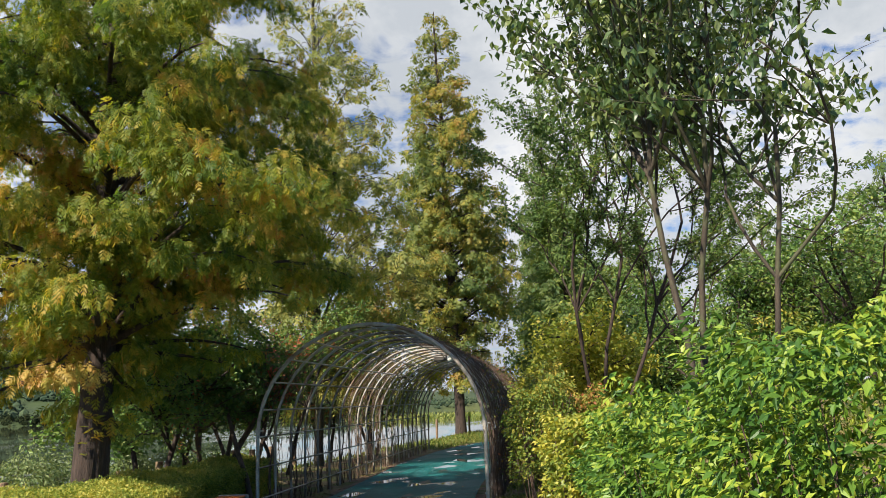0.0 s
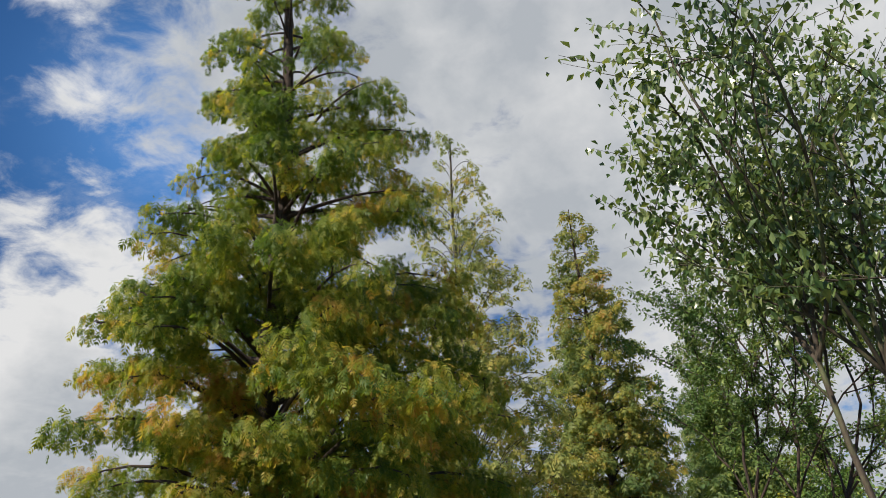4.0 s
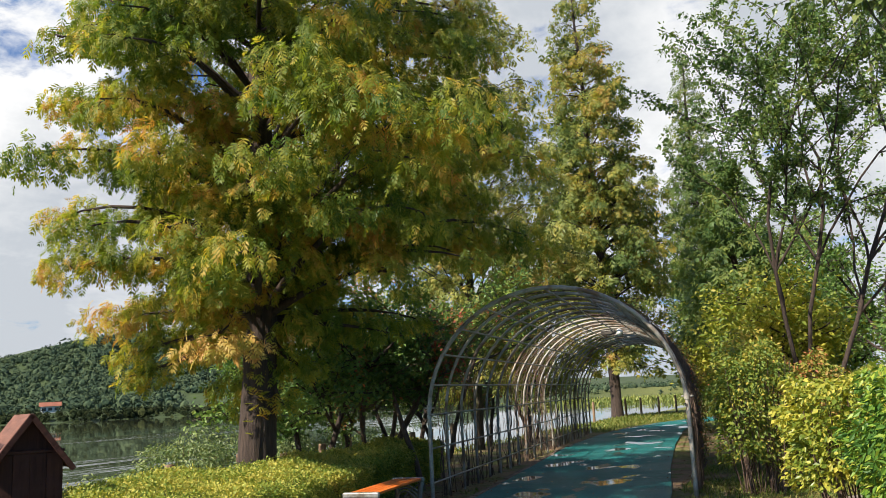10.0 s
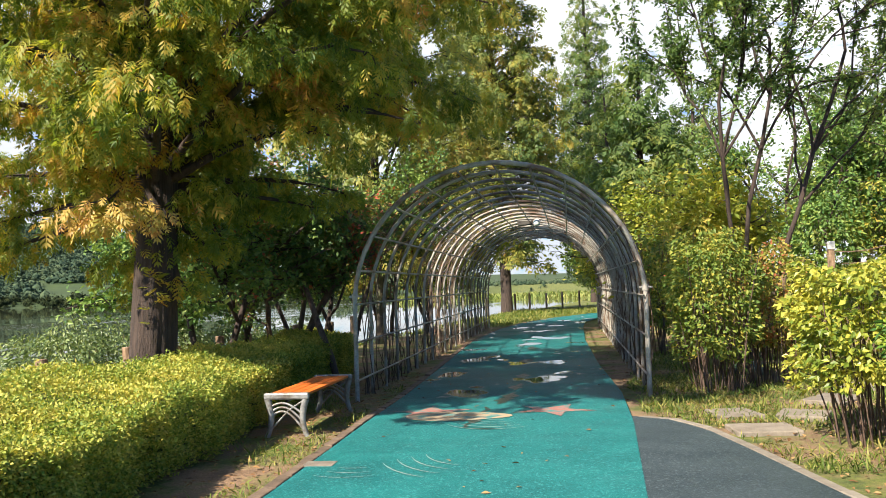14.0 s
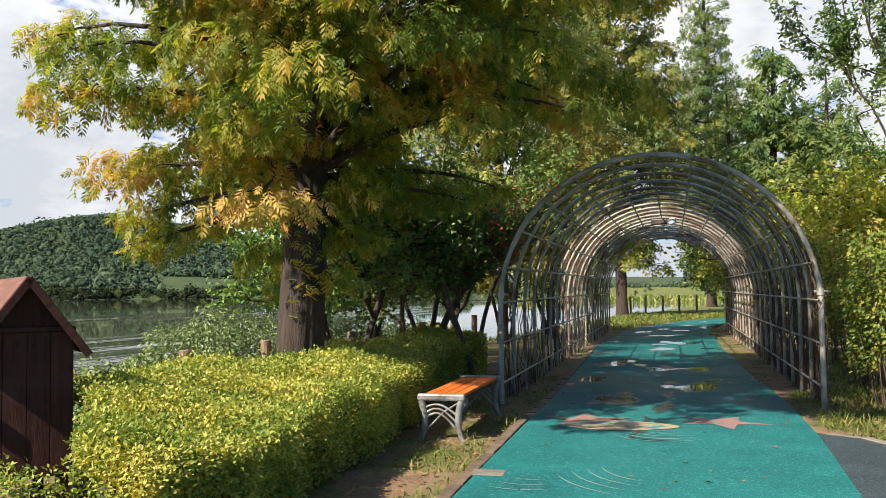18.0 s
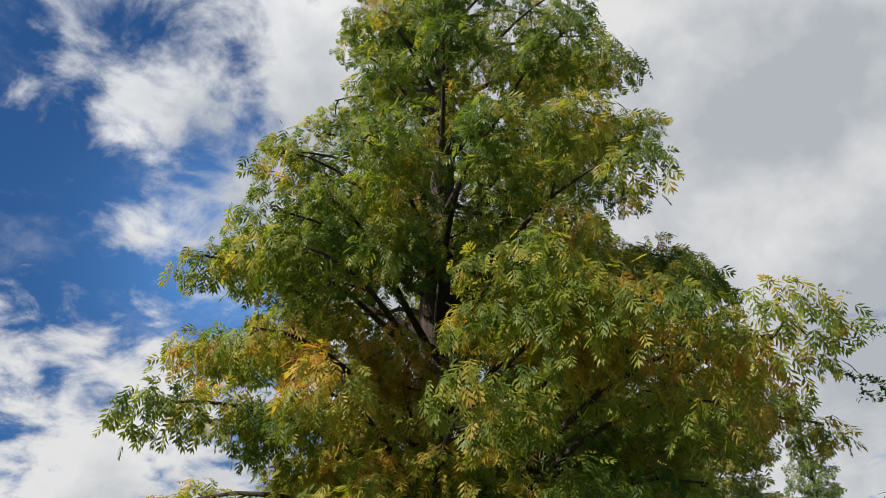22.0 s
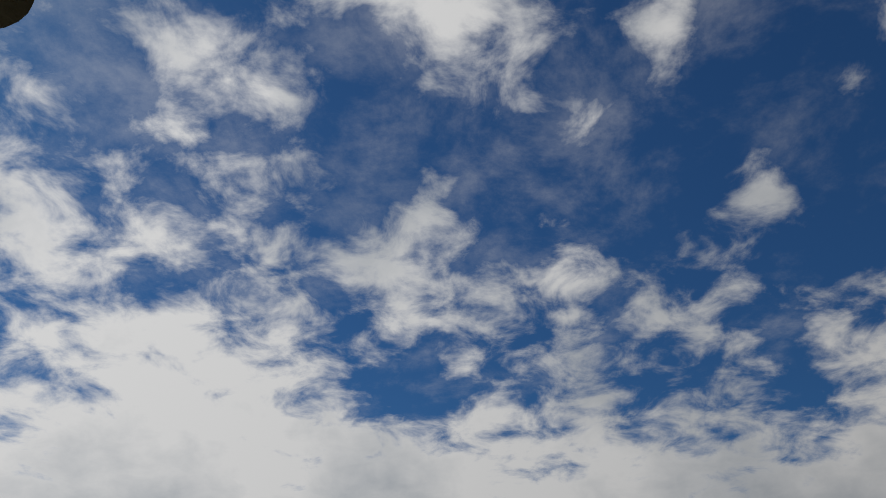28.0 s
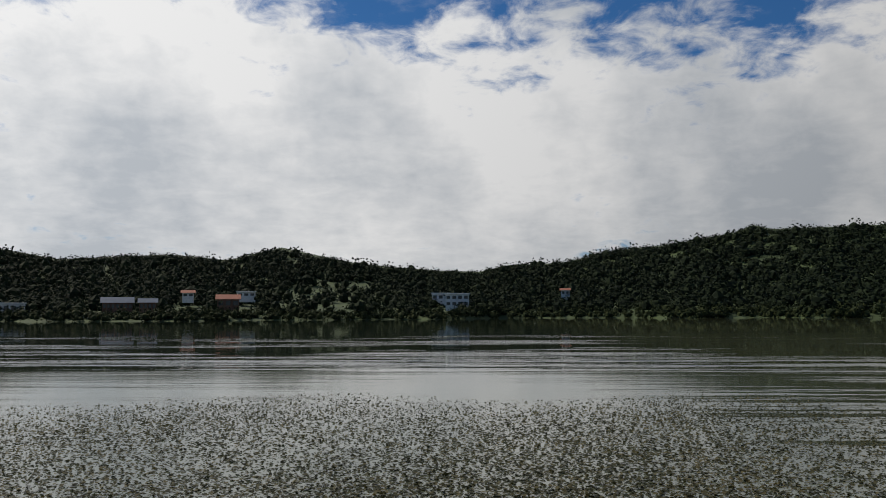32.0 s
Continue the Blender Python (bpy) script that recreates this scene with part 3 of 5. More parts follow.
def ground_material():
    """Soil, grass and litter by place: trodden soil beside the path, lawn beyond, silt under the lake."""
    m, t, out = nodes_of("ground")
    place = world_place(t)

    def n_(scale, detail=5, rough=0.6):
        n = node(t, "TexNoise", Scale=scale, Detail=detail, Roughness=rough)
        t.links.new(place, n.inputs["Vector"])
        return n.outputs[0]

    soil = ramp(t, n_(2.2), [(0.3, (0.16, 0.098, 0.058)), (0.55, (0.31, 0.195, 0.118)), (0.75, (0.42, 0.29, 0.185))])
    grass = ramp(t, n_(5.0), [(0.3, (0.055, 0.085, 0.018)), (0.55, (0.14, 0.155, 0.03)), (0.75, (0.26, 0.22, 0.07))])
    sep = t.nodes.new("ShaderNodeSeparateXYZ")
    t.links.new(place, sep.inputs[0])
    mask = ramp(t, n_(1.1, 6, 0.7), [(0.44, (0, 0, 0)), (0.56, (1, 1, 1))])
    far = t.nodes.new("ShaderNodeMapRange")
    far.interpolation_type = "SMOOTHSTEP"
    t.links.new(sep.outputs[1], far.inputs[0])
    far.inputs[1].default_value, far.inputs[2].default_value = 27.0, 31.0
    over = t.nodes.new("ShaderNodeMapRange")
    t.links.new(sep.outputs[0], over.inputs[0])
    over.inputs[1].default_value, over.inputs[2].default_value = -60.0, -90.0
    lawn = mixed(t, "LIGHTEN", 1.0, mixed(t, "LIGHTEN", 1.0, mask, far.outputs[0]), over.outputs[0])
    meadow = ramp(t, n_(0.08), [(0.3, (0.018, 0.038, 0.008)), (0.7, (0.048, 0.080, 0.016))])
    col = mixed(t, "MIX", over.outputs[0], mixed(t, "MIX", lawn, soil, grass), meadow)
    fine = n_(45, 3, 0.7)
    col = mixed(t, "MULTIPLY", 0.6, col, ramp(t, fine, [(0.3, (0.5, 0.5, 0.5)), (0.7, (1.25, 1.25, 1.25))]))
    p = node(t, "BsdfPrincipled", Roughness=0.95)
    t.links.new(col, p.inputs["Base Color"])
    b = node(t, "Bump", Strength=0.8, Distance=0.03)
    t.links.new(fine, b.inputs["Height"])
    t.links.new(b.outputs[0], p.inputs["Normal"])
    t.links.new(p.outputs[0], out.inputs[0])
    return m


def coated_path(name, dark, light, wet):
    """Granular coated asphalt, dry in the open and holding rain in shallow dips."""
    m, t, out = nodes_of(name)
    place = world_place(t)

    def n_(scale, detail=5, rough=0.6, stretch=None):
        n = node(t, "TexNoise", Scale=scale, Detail=detail, Roughness=rough)
        if stretch:
            mp = t.nodes.new("ShaderNodeMapping")
            mp.inputs[3].default_value = stretch
            t.links.new(place, mp.inputs[0])
            t.links.new(mp.outputs[0], n.inputs["Vector"])
        else:
            t.links.new(place, n.inputs["Vector"])
        return n.outputs[0]

    grain = n_(160, 2, 0.7)
    col = ramp(t, n_(1.3, 6, 0.65), [(0.3, dark), (0.7, light)])
    col = mixed(t, "MULTIPLY", 0.55, col, ramp(t, grain, [(0.38, (0.35, 0.38, 0.38)), (0.62, (1.5, 1.5, 1.45))]))
    speck = ramp(t, n_(48, 2, 0.8), [(0.55, (0, 0, 0)), (0.66, (0.6, 0.6, 0.6))])
    col = mixed(t, "MIX", speck, col, tuple(c * 1.7 + 0.07 for c in light))
    pit = ramp(t, n_(60, 2, 0.8, (1.0, 1.0, 1.01)), [(0.34, (0.55,) * 3), (0.44, (1, 1, 1))])
    col = mixed(t, "MULTIPLY", 1.0, col, pit)
    dirt = ramp(t, n_(0.9, 7, 0.7, (1, 0.35, 1)), [(0.60, (0, 0, 0)), (0.78, (0.45, 0.45, 0.45))])
    col = mixed(t, "MIX", dirt, col, (0.05, 0.06, 0.045))
    pool = ramp(t, n_(0.75, 4, 0.55, (1.5, 0.8, 1)), [(wet, (0, 0, 0)), (wet + 0.05, (1, 1, 1))])
    sep = t.nodes.new("ShaderNodeSeparateXYZ")
    t.links.new(place, sep.inputs[0])
    under = t.nodes.new("ShaderNodeMapRange")
    t.links.new(sep.outputs[1], under.inputs[0])
    under.inputs[1].default_value, under.inputs[2].default_value = 10.2, 11.4
    pool = mixed(t, "MULTIPLY", 1.0, pool, under.outputs[0])
    damp = ramp(t, n_(0.5, 3, 0.5), [(0.42, (0, 0, 0)), (0.60, (1, 1, 1))])
    rough = mixed(t, "MIX", damp, (0.68,) * 3, (0.50,) * 3)
    rough = mixed(t, "MIX", pool, rough, (0.03,) * 3)
    col = mixed(t, "MULTIPLY", pool, col, (0.45, 0.5, 0.5))
    p = node(t, "BsdfPrincipled")
    t.links.new(col, p.inputs["Base Color"])
    t.links.new(rough, p.inputs["Roughness"])
    t.links.new(mixed(t, "MIX", pool, (0.18,) * 3, (0.6,) * 3), p.inputs["Specular IOR Level"])
    b = node(t, "Bump", Strength=0.35, Distance=0.006)
    t.links.new(mixed(t, "MIX", pool, grain, (0.5,) * 3), b.inputs["Height"])
    t.links.new(b.outputs[0], p.inputs["Normal"])
    t.links.new(p.outputs[0], out.inputs[0])
    return m


def lake_material():
    m, t, out = nodes_of("lake_water")
    place = world_place(t)

    def n_(scale, detail, rough, stretch):
        mp = t.nodes.new("ShaderNodeMapping")
        mp.inputs[3].default_value = stretch
        t.links.new(place, mp.inputs[0])
        n = node(t, "TexNoise", Scale=scale, Detail=detail, Roughness=rough)
        t.links.new(mp.outputs[0], n.inputs["Vector"])
        return n.outputs[0]

    sep = t.nodes.new("ShaderNodeSeparateXYZ")
    t.links.new(place, sep.inputs[0])

    def span(x0, x1, wander, source):
        """From 0 to 1 as one goes from x0 to x1, with a wandering edge."""
        add = t.nodes.new("ShaderNodeMath")
        add.operation = "MULTIPLY_ADD"
        t.links.new(source, add.inputs[0])
        add.inputs[1].default_value = wander
        t.links.new(sep.outputs[0], add.inputs[2])
        n = t.nodes.new("ShaderNodeMapRange")
        n.interpolation_type = "SMOOTHSTEP"
        t.links.new(add.outputs[0], n.inputs[0])
        n.inputs[1].default_value, n.inputs[2].default_value = x0 + wander / 2, x1 + wander / 2
        return n.outputs[0]

    # a pale film of floating dust near the bank, in streaks at its outer edge
    film = span(-43, -37, 26, n_(0.07, 5, 0.55, (1.0, 0.22, 1)))
    north = t.nodes.new("ShaderNodeMapRange")
    t.links.new(sep.outputs[1], north.inputs[0])
    for i, value in enumerate((6.0, 16.0, 1.0, 0.0)):
        north.inputs[i + 1].default_value = value
    film = mixed(t, "MULTIPLY", 1.0, film, north.outputs[0])
    col = mixed(t, "MIX", film, mixed(t, "MIX", north.outputs[0], (0.060, 0.070, 0.042), (0.018, 0.026, 0.018)), (0.085, 0.10, 0.075))
    p = node(t, "BsdfPrincipled", IOR=1.33)
    t.links.new(col, p.inputs["Base Color"])
    t.links.new(mixed(t, "MIX", film, (0.02,) * 3, (0.09,) * 3), p.inputs["Roughness"])
    # long low swells in the middle reach, near calm by the far shore
    ripple, swell = n_(2.2, 3, 0.55, (1.0, 0.30, 1)), n_(0.36, 3, 0.5, (1.0, 0.13, 1))
    reach = span(-120, -60, 50, n_(0.03, 3, 0.5, (1.0, 0.5, 1)))
    calm = mixed(t, "MULTIPLY", 1.0, reach, ramp(t, n_(0.05, 3, 0.5, (1.0, 0.4, 1)), [(0.47, (0.03,) * 3), (0.60, (1, 1, 1))]))
    calm = mixed(t, "MIX", film, mixed(t, "LIGHTEN", 1.0, calm, (0.03,) * 3), (0.05,) * 3)
    calm = mixed(t, "MULTIPLY", 1.0, calm, mixed(t, "MIX", north.outputs[0], (0.4,) * 3, (1, 1, 1)))
    h = mixed(t, "ADD", 1.0, mixed(t, "MULTIPLY", 1.0, ripple, (0.10,) * 3), swell)
    b = node(t, "Bump", Distance=0.55)
    t.links.new(calm, b.inputs["Strength"])
    t.links.new(h, b.inputs["Height"])
    t.links.new(b.outputs[0], p.inputs["Normal"])
    t.links.new(p.outputs[0], out.inputs[0])
    return m


GROUND = ground_material()
TEAL = coated_path("teal_path_coating", (0.009, 0.105, 0.112), (0.016, 0.175, 0.175), 0.565)
GREY_BLUE = coated_path("blue_grey_path_coating", (0.026, 0.040, 0.050), (0.052, 0.072, 0.084), 0.70)
LAKE = lake_material()
WATER_LEVEL = -1.1

# ---------------- terrain ----------------
SHORE = 340.0


def wave(v, seed):
    return np.sin(v * 1.0 + seed) * 0.5 + np.sin(v * 2.3 + seed * 2.1) * 0.3 + np.sin(v * 4.9 + seed * 0.7) * 0.2


def bank_x(y):
    """The lake's edge beside the path."""
    y = np.asarray(y, float)
    return -5.9 + 0.25 * wave(y * 0.5, 1.0) + np.interp(y, [16, 22, 36, 44, 52, 66, 80, 110], [0, -0.7, -0.95, -0.9, -0.6, 0.0, 3.0, 40]) - np.clip(-y - 3, 0, 100) * 0.25


def ridge(turn):
    """Skyline of the far hills, as a slope, by the direction from the path (degrees to the left of +y)."""
    at = [-20, 0, 14, 26, 36, 43, 45, 47, 49, 51, 58, 62, 67, 73, 74, 75, 79, 82.5, 86, 89.5, 91.5, 94.5, 97, 100, 101, 104.5, 108, 111.5, 115, 118, 121, 140, 200]
    up = [0.6, 0.6, 0.8, 1.4, 3.8, 4.7, 4.5, 4.1, 3.7, 3.2, 3.9, 4.5, 4.8, 4.8, 5.1, 4.7, 4.1, 3.8, 3.1, 3.0, 2.6, 2.7, 2.9, 3.2, 3.4, 4.1, 3.3, 3.6, 3.4, 3.2, 3.7, 3.2, 2.0]
    return np.tan(np.radians(np.interp(turn, at, up)))


def height_at(x, y):
    x, y = np.broadcast_arrays(np.asarray(x, float), np.asarray(y, float))
    far, turn = np.hypot(x, y), np.degrees(np.arctan2(-x, y)) % 360
    turn = np.where(turn > 300, turn - 360, turn)
    # near ground: level by the path, falling to the lake, a low lawn bank on the land side
    off = x - bank_x(y)
    z = np.where(off > 0, 0.0, -2.6)
    z = np.where((off > 0) & (off < 1.0), -0.55 * (1 - off) ** 2, z)
    z = np.where(off <= 0, np.maximum(-0.55 + off * 0.9, -2.6), z)
    land = np.clip((x - 3.7) / 2.8, 0, 1) * np.clip((y - 12.5) / 6, 0, 1)
    z = z + np.where(off > 0.5, land ** 1.25 * 1.45 + 0.04 * wave(x * 0.9, 2) * wave(y * 0.7, 1), 0)
    # beyond the lake the shore and the hills
    reach = SHORE * (1 + 0.12 * wave(turn * 0.16, 0.4))
    up = np.clip((far - reach) / 260, 0, 1) * 1.06
    hill = -1.1 + 2.2 * np.clip((far - reach) / 14, 0, 1) + (far * ridge(turn) - 5) * up ** 1.25
    lakeside = (turn > -15) & (turn < 215) & (far > reach)
    return np.where(lakeside & ((off < -20) | (far > reach + 5)), hill, z)


def ground_sheet():
    def axis(fine, lo, hi):
        a = list(fine)
        step = fine[1] - fine[0]
        while a[-1] < hi:
            step *= 1.16
            a.append(a[-1] + min(step, 26))
        step = fine[1] - fine[0]
        while a[0] > lo:
            step *= 1.16
            a.insert(0, a[0] - min(step, 16))
        return np.array(a)

    xs, ys = axis(np.arange(-10, 14, 0.35), -2600, 2600), axis(np.arange(-6, 45, 0.5), -2600, 2600)
    gx, gy = np.meshgrid(xs, ys, indexing="ij")
    v = np.stack([gx, gy, height_at(gx, gy)], -1).reshape(-1, 3)
    n, m = len(xs), len(ys)
    i, j = np.meshgrid(np.arange(n - 1), np.arange(m - 1), indexing="ij")
    k = i * m + j
    f = np.stack([k, k + m, k + m + 1, k + 1], -1).reshape(-1, 4)
    ob = new("ground", mesh_from("ground", v, f, GROUND, True))
    return tagged(ob, "bare brown soil with patchy grass falling to the lake", "ground", kind="structure")


ground_sheet()
lake = new("water", mesh_from("water", [(-2600, -2600, WATER_LEVEL), (2600, -2600, WATER_LEVEL), (2600, 2600, WATER_LEVEL), (-2600, 2600, WATER_LEVEL)], [(0, 1, 2, 3)], LAKE))
tagged(lake, "calm grey-green lake with fine wind ripples", "lake", kind="structure")

# ---------------- the path ----------------
LEFT_EDGE = [(-12, -0.1), (0, -0.25), (5.7, -0.55), (9.0, -1.0), (11.3, -1.28), (15.8, -1.95), (21.8, -2.85), (27.5, -3.28), (31, -3.22), (35, -2.8), (39, -1.7), (44, 0.8), (54, 7)]
RIGHT_EDGE = [(-12, 2.2), (0, 2.2), (5.7, 2.03), (9.2, 1.76), (11.5, 1.50), (15.3, 0.88), (21.6, 0.0), (28, -0.72), (31, -0.95), (35, -0.75), (39, 0.6), (44, 3.4), (54, 10)]
GREY_EDGE = [(-12, 9.0), (-6, 7.4), (-3, 6.4), (0, 5.3), (3, 4.25), (6.4, 3.19), (7.8, 2.76), (8.8, 2.43), (9.35, 2.08), (9.5, 1.76)]


def edge_x(edge, y):
    a = np.array(edge)
    return np.interp(y, a[:, 0], a[:, 1])


def strip(name, left, right, y0, y1, z, material, label, step=0.35):
    ys = np.arange(y0, y1 + step, step).clip(y0, y1)
    l, r = edge_x(left, ys), edge_x(right, ys)
    cols = np.linspace(0, 1, 7)
    v = np.stack([l[:, None] + (r - l)[:, None] * cols, np.repeat(ys[:, None], 7, 1), np.full((len(ys), 7), z)], -1)
    i, j = np.meshgrid(np.arange(len(ys) - 1), np.arange(6), indexing="ij")
    k = i * 7 + j
    f = np.stack([k, k + 1, k + 8, k + 7], -1).reshape(-1, 4)
    ob = new(name, mesh_from(name, v.reshape(-1, 3), f, material))
    return tagged(ob, label, "path", kind="structure")


strip("road", LEFT_EDGE, RIGHT_EDGE, -12, 54, 0.030, TEAL, "teal coated footpath with puddles after rain")
strip("pavement", RIGHT_EDGE, GREY_EDGE, -12, 9.5, 0.026, GREY_BLUE, "blue-grey granular coated path joining the teal path")


def decal(name, pts, at, turn, material, label, category):
    """A flat painted shape lying on the path."""
    bm = bmesh.new()
    bm.faces.new([bm.verts.new((x, y, 0)) for x, y in pts])
    bmesh.ops.triangulate(bm, faces=bm.faces[:])
    ob = part(name, bm, material, None)
    ob.matrix_basis = pose(*at, 0, 0, turn)
    return tagged(ob, label, category)


star = [(r * math.sin(a), r * math.cos(a)) for i in range(20) for a, r in [(i * math.pi / 10, (0.50, 0.27, 0.20, 0.27)[i % 4])]]
decal("painted_starfish", [(x, y * 0.9) for x, y in star], (-0.49, 9.66, 0.0345), 12, PINK, "worn pink starfish painted on the teal path", "path painting")
decal("painted_starfish", [(x, y * 0.9) for x, y in star], (0.85, 9.88, 0.0345), -20, PINK, "worn pink starfish painted on the teal path", "path painting")
fish = [(0.58 * math.cos(a) * (1 - 0.12 * math.cos(a)), 0.30 * math.sin(a) * (1 - 0.35 * math.cos(a))) for a in np.linspace(0, 2 * math.pi, 28, endpoint=False)]
decal("painted_shell", fish, (-0.02, 9.38, 0.0347), 8, BEIGE, "worn beige shell shape painted on the path", "path painting")

CRACK = surface("dark_damp_crack", (0.012, 0.02, 0.016), (0.03, 0.05, 0.04), 9, 0.35, bump=0.4)
rng = np.random.default_rng(21)
for x0, y0, length, wide in ((0.10, 8.6, 1.5, 0.10), (0.16, 10.3, 1.1, 0.16), (0.12, 11.6, 0.8, 0.12), (-0.15, 13.2, 0.5, 0.16), (-0.5, 15.6, 0.7, 0.18), (-0.9, 18.6, 0.9, 0.2)):
    s = np.linspace(0, 1, 14)
    mid = x0 + np.cumsum(rng.normal(0, 0.028, 14))
    half = wide * np.sin(np.pi * s) * rng.uniform(0.15, 1.0, 14) + 0.006
    pts = [(m + h, y0 + length * u) for m, h, u in zip(mid, half, s)] + [(m - h * 0.8, y0 + length * u) for m, h, u in list(zip(mid, half, s))[::-1]]
    decal("path_crack", pts, (0, 0, 0.0343), 0, CRACK, "ragged dark damp crack along the teal path", "crack")
LINE = surface("thin_white_mark", (0.16, 0.26, 0.24), (0.28, 0.36, 0.33), 9, 0.7)
def painted_arc(cx, cy, r, a0, a1, wide):
    """A thin curved stroke, part of a ring round (cx, cy)."""
    s = np.radians(np.linspace(a0, a1, 15))
    half = wide * 0.3 * np.sin(np.linspace(0.25, math.pi - 0.25, 15))
    pts = [(cx + (r + h) * math.cos(u), cy + (r + h) * math.sin(u) * 1.35) for u, h in zip(s, half)]
    pts += [(cx + (r - h) * math.cos(u), cy + (r - h) * math.sin(u) * 1.35) for u, h in list(zip(s, half))[::-1]]
    decal("painted_stroke", pts, (0, 0, 0.0352), 0, LINE, "thin pale curved stroke painted on the teal path", "path painting")


for k in range(5):
    painted_arc(0.36, 9.35, 0.16 + 0.105 * k, 232 - 3 * k, 306 + 2 * k, 0.022)
for k in range(4):
    painted_arc(0.62, 7.6, 0.52 + 0.12 * k, 205 + 3 * k, 262 - 2 * k, 0.020)
for k in range(3):
    painted_arc(-0.3, 7.1, 0.30 + 0.12 * k, 250, 300, 0.016)

# edging pieces along the path
edging = thing("kerb", (0, 0, 0), "row of dark brown edging blocks beside the path", "kerb", kind="structure")
kerb_mesh = part("block", box_bm(-0.05, 0.05, -0.19, 0.19, -0.06, 0.040, bevel=0.014), KERB, edging)
kerb_mesh.matrix_basis = pose(-0.50, 3.0, 0)
y = 3.4
while y < 34:
    x, dx = float(edge_x(LEFT_EDGE, y)) - 0.06, float(edge_x(LEFT_EDGE, y + 0.2) - edge_x(LEFT_EDGE, y - 0.2))
    one = new("block", kerb_mesh.data)
    one.parent = edging
    one.matrix_basis = pose(x, y, random.uniform(-0.018, 0.004), 0, random.uniform(-5, 5), -math.degrees(math.atan2(dx, 0.4)) + random.uniform(-2, 2))
    y += 0.40
concrete = thing("kerb", (0, 0, 0), "pale concrete edging beside the grey path", "kerb", kind="structure")
for (y0, x0), (y1, x1) in zip(GREY_EDGE[3:], GREY_EDGE[4:]):
    n = max(1, round(math.hypot(x1 - x0, y1 - y0) / 0.6))
    for i in range(n):
        f = (i + 0.5) / n
        l = math.hypot(x1 - x0, y1 - y0) / n
        bm = box_bm(-0.045, 0.045, -l / 2 + 0.004, l / 2 - 0.004, -0.05, 0.032, bevel=0.01)
        ob = part("block", bm, CONCRETE, concrete)
        ob.matrix_basis = pose(x0 + (x1 - x0) * f + 0.05, y0 + (y1 - y0) * f, random.uniform(-0.006, 0.004), 0, 0, -math.degrees(math.atan2(x1 - x0, y1 - y0)))
for x, y, a, b, turn in ((2.75, 9.75, 0.22, 0.26, 20), (2.95, 8.80, 0.29, 0.24, 12), (3.42, 9.72, 0.24, 0.24, -15), (3.9, 10.9, 0.24, 0.36, -30), (4.4, 12.0, 0.25, 0.35, -25)):
    bm = box_bm(-a, a, -b, b, -0.05, 0.03, bevel=0.012)
    ob = part("stepping_stone", bm, STONE)
    ob.matrix_basis = pose(x, y, 0.012, 0, 0, turn)
    tagged(ob, "flat beige stepping stone set in the grass", "stepping stone", "stepping stones in the lawn")
# utility cover by the kerb
cover = part("drain_cover", box_bm(-0.13, 0.13, -0.10, 0.10, -0.02, 0.012, bevel=0.006), CONCRETE)
cover.matrix_basis = pose(-0.62, 6.85, 0.022, 0, 0, 8)
tagged(cover, "small pale square cover plate set beside the kerb", "drain cover")

# ---------------- arched tunnel ----------------
FRONT_Y, HALF, SPRING, RISE = 10.95, 1.80, 1.22, 1.76


def tunnel_x(y):
    return 0.06 - 0.122 * (y - FRONT_Y)


def hoop_point(s, y, out=0.0):
    """A point of the hoop's line: s from -1 (foot on the lake side) through 0 (crown) to 1."""
    leg = SPRING
    arc = math.pi / 2 * (HALF + RISE) / 2
    d = abs(s) * (leg + arc)
    if d < arc:
        a = d / arc * math.pi / 2
        x, z = (HALF + out) * math.sin(a), SPRING + (RISE + out) * math.cos(a)
    else:
        x, z = HALF + out, SPRING - (d - arc)
    x = math.copysign(x, s)
    return (tunnel_x(y) + x, y + 0.17 * x, z)


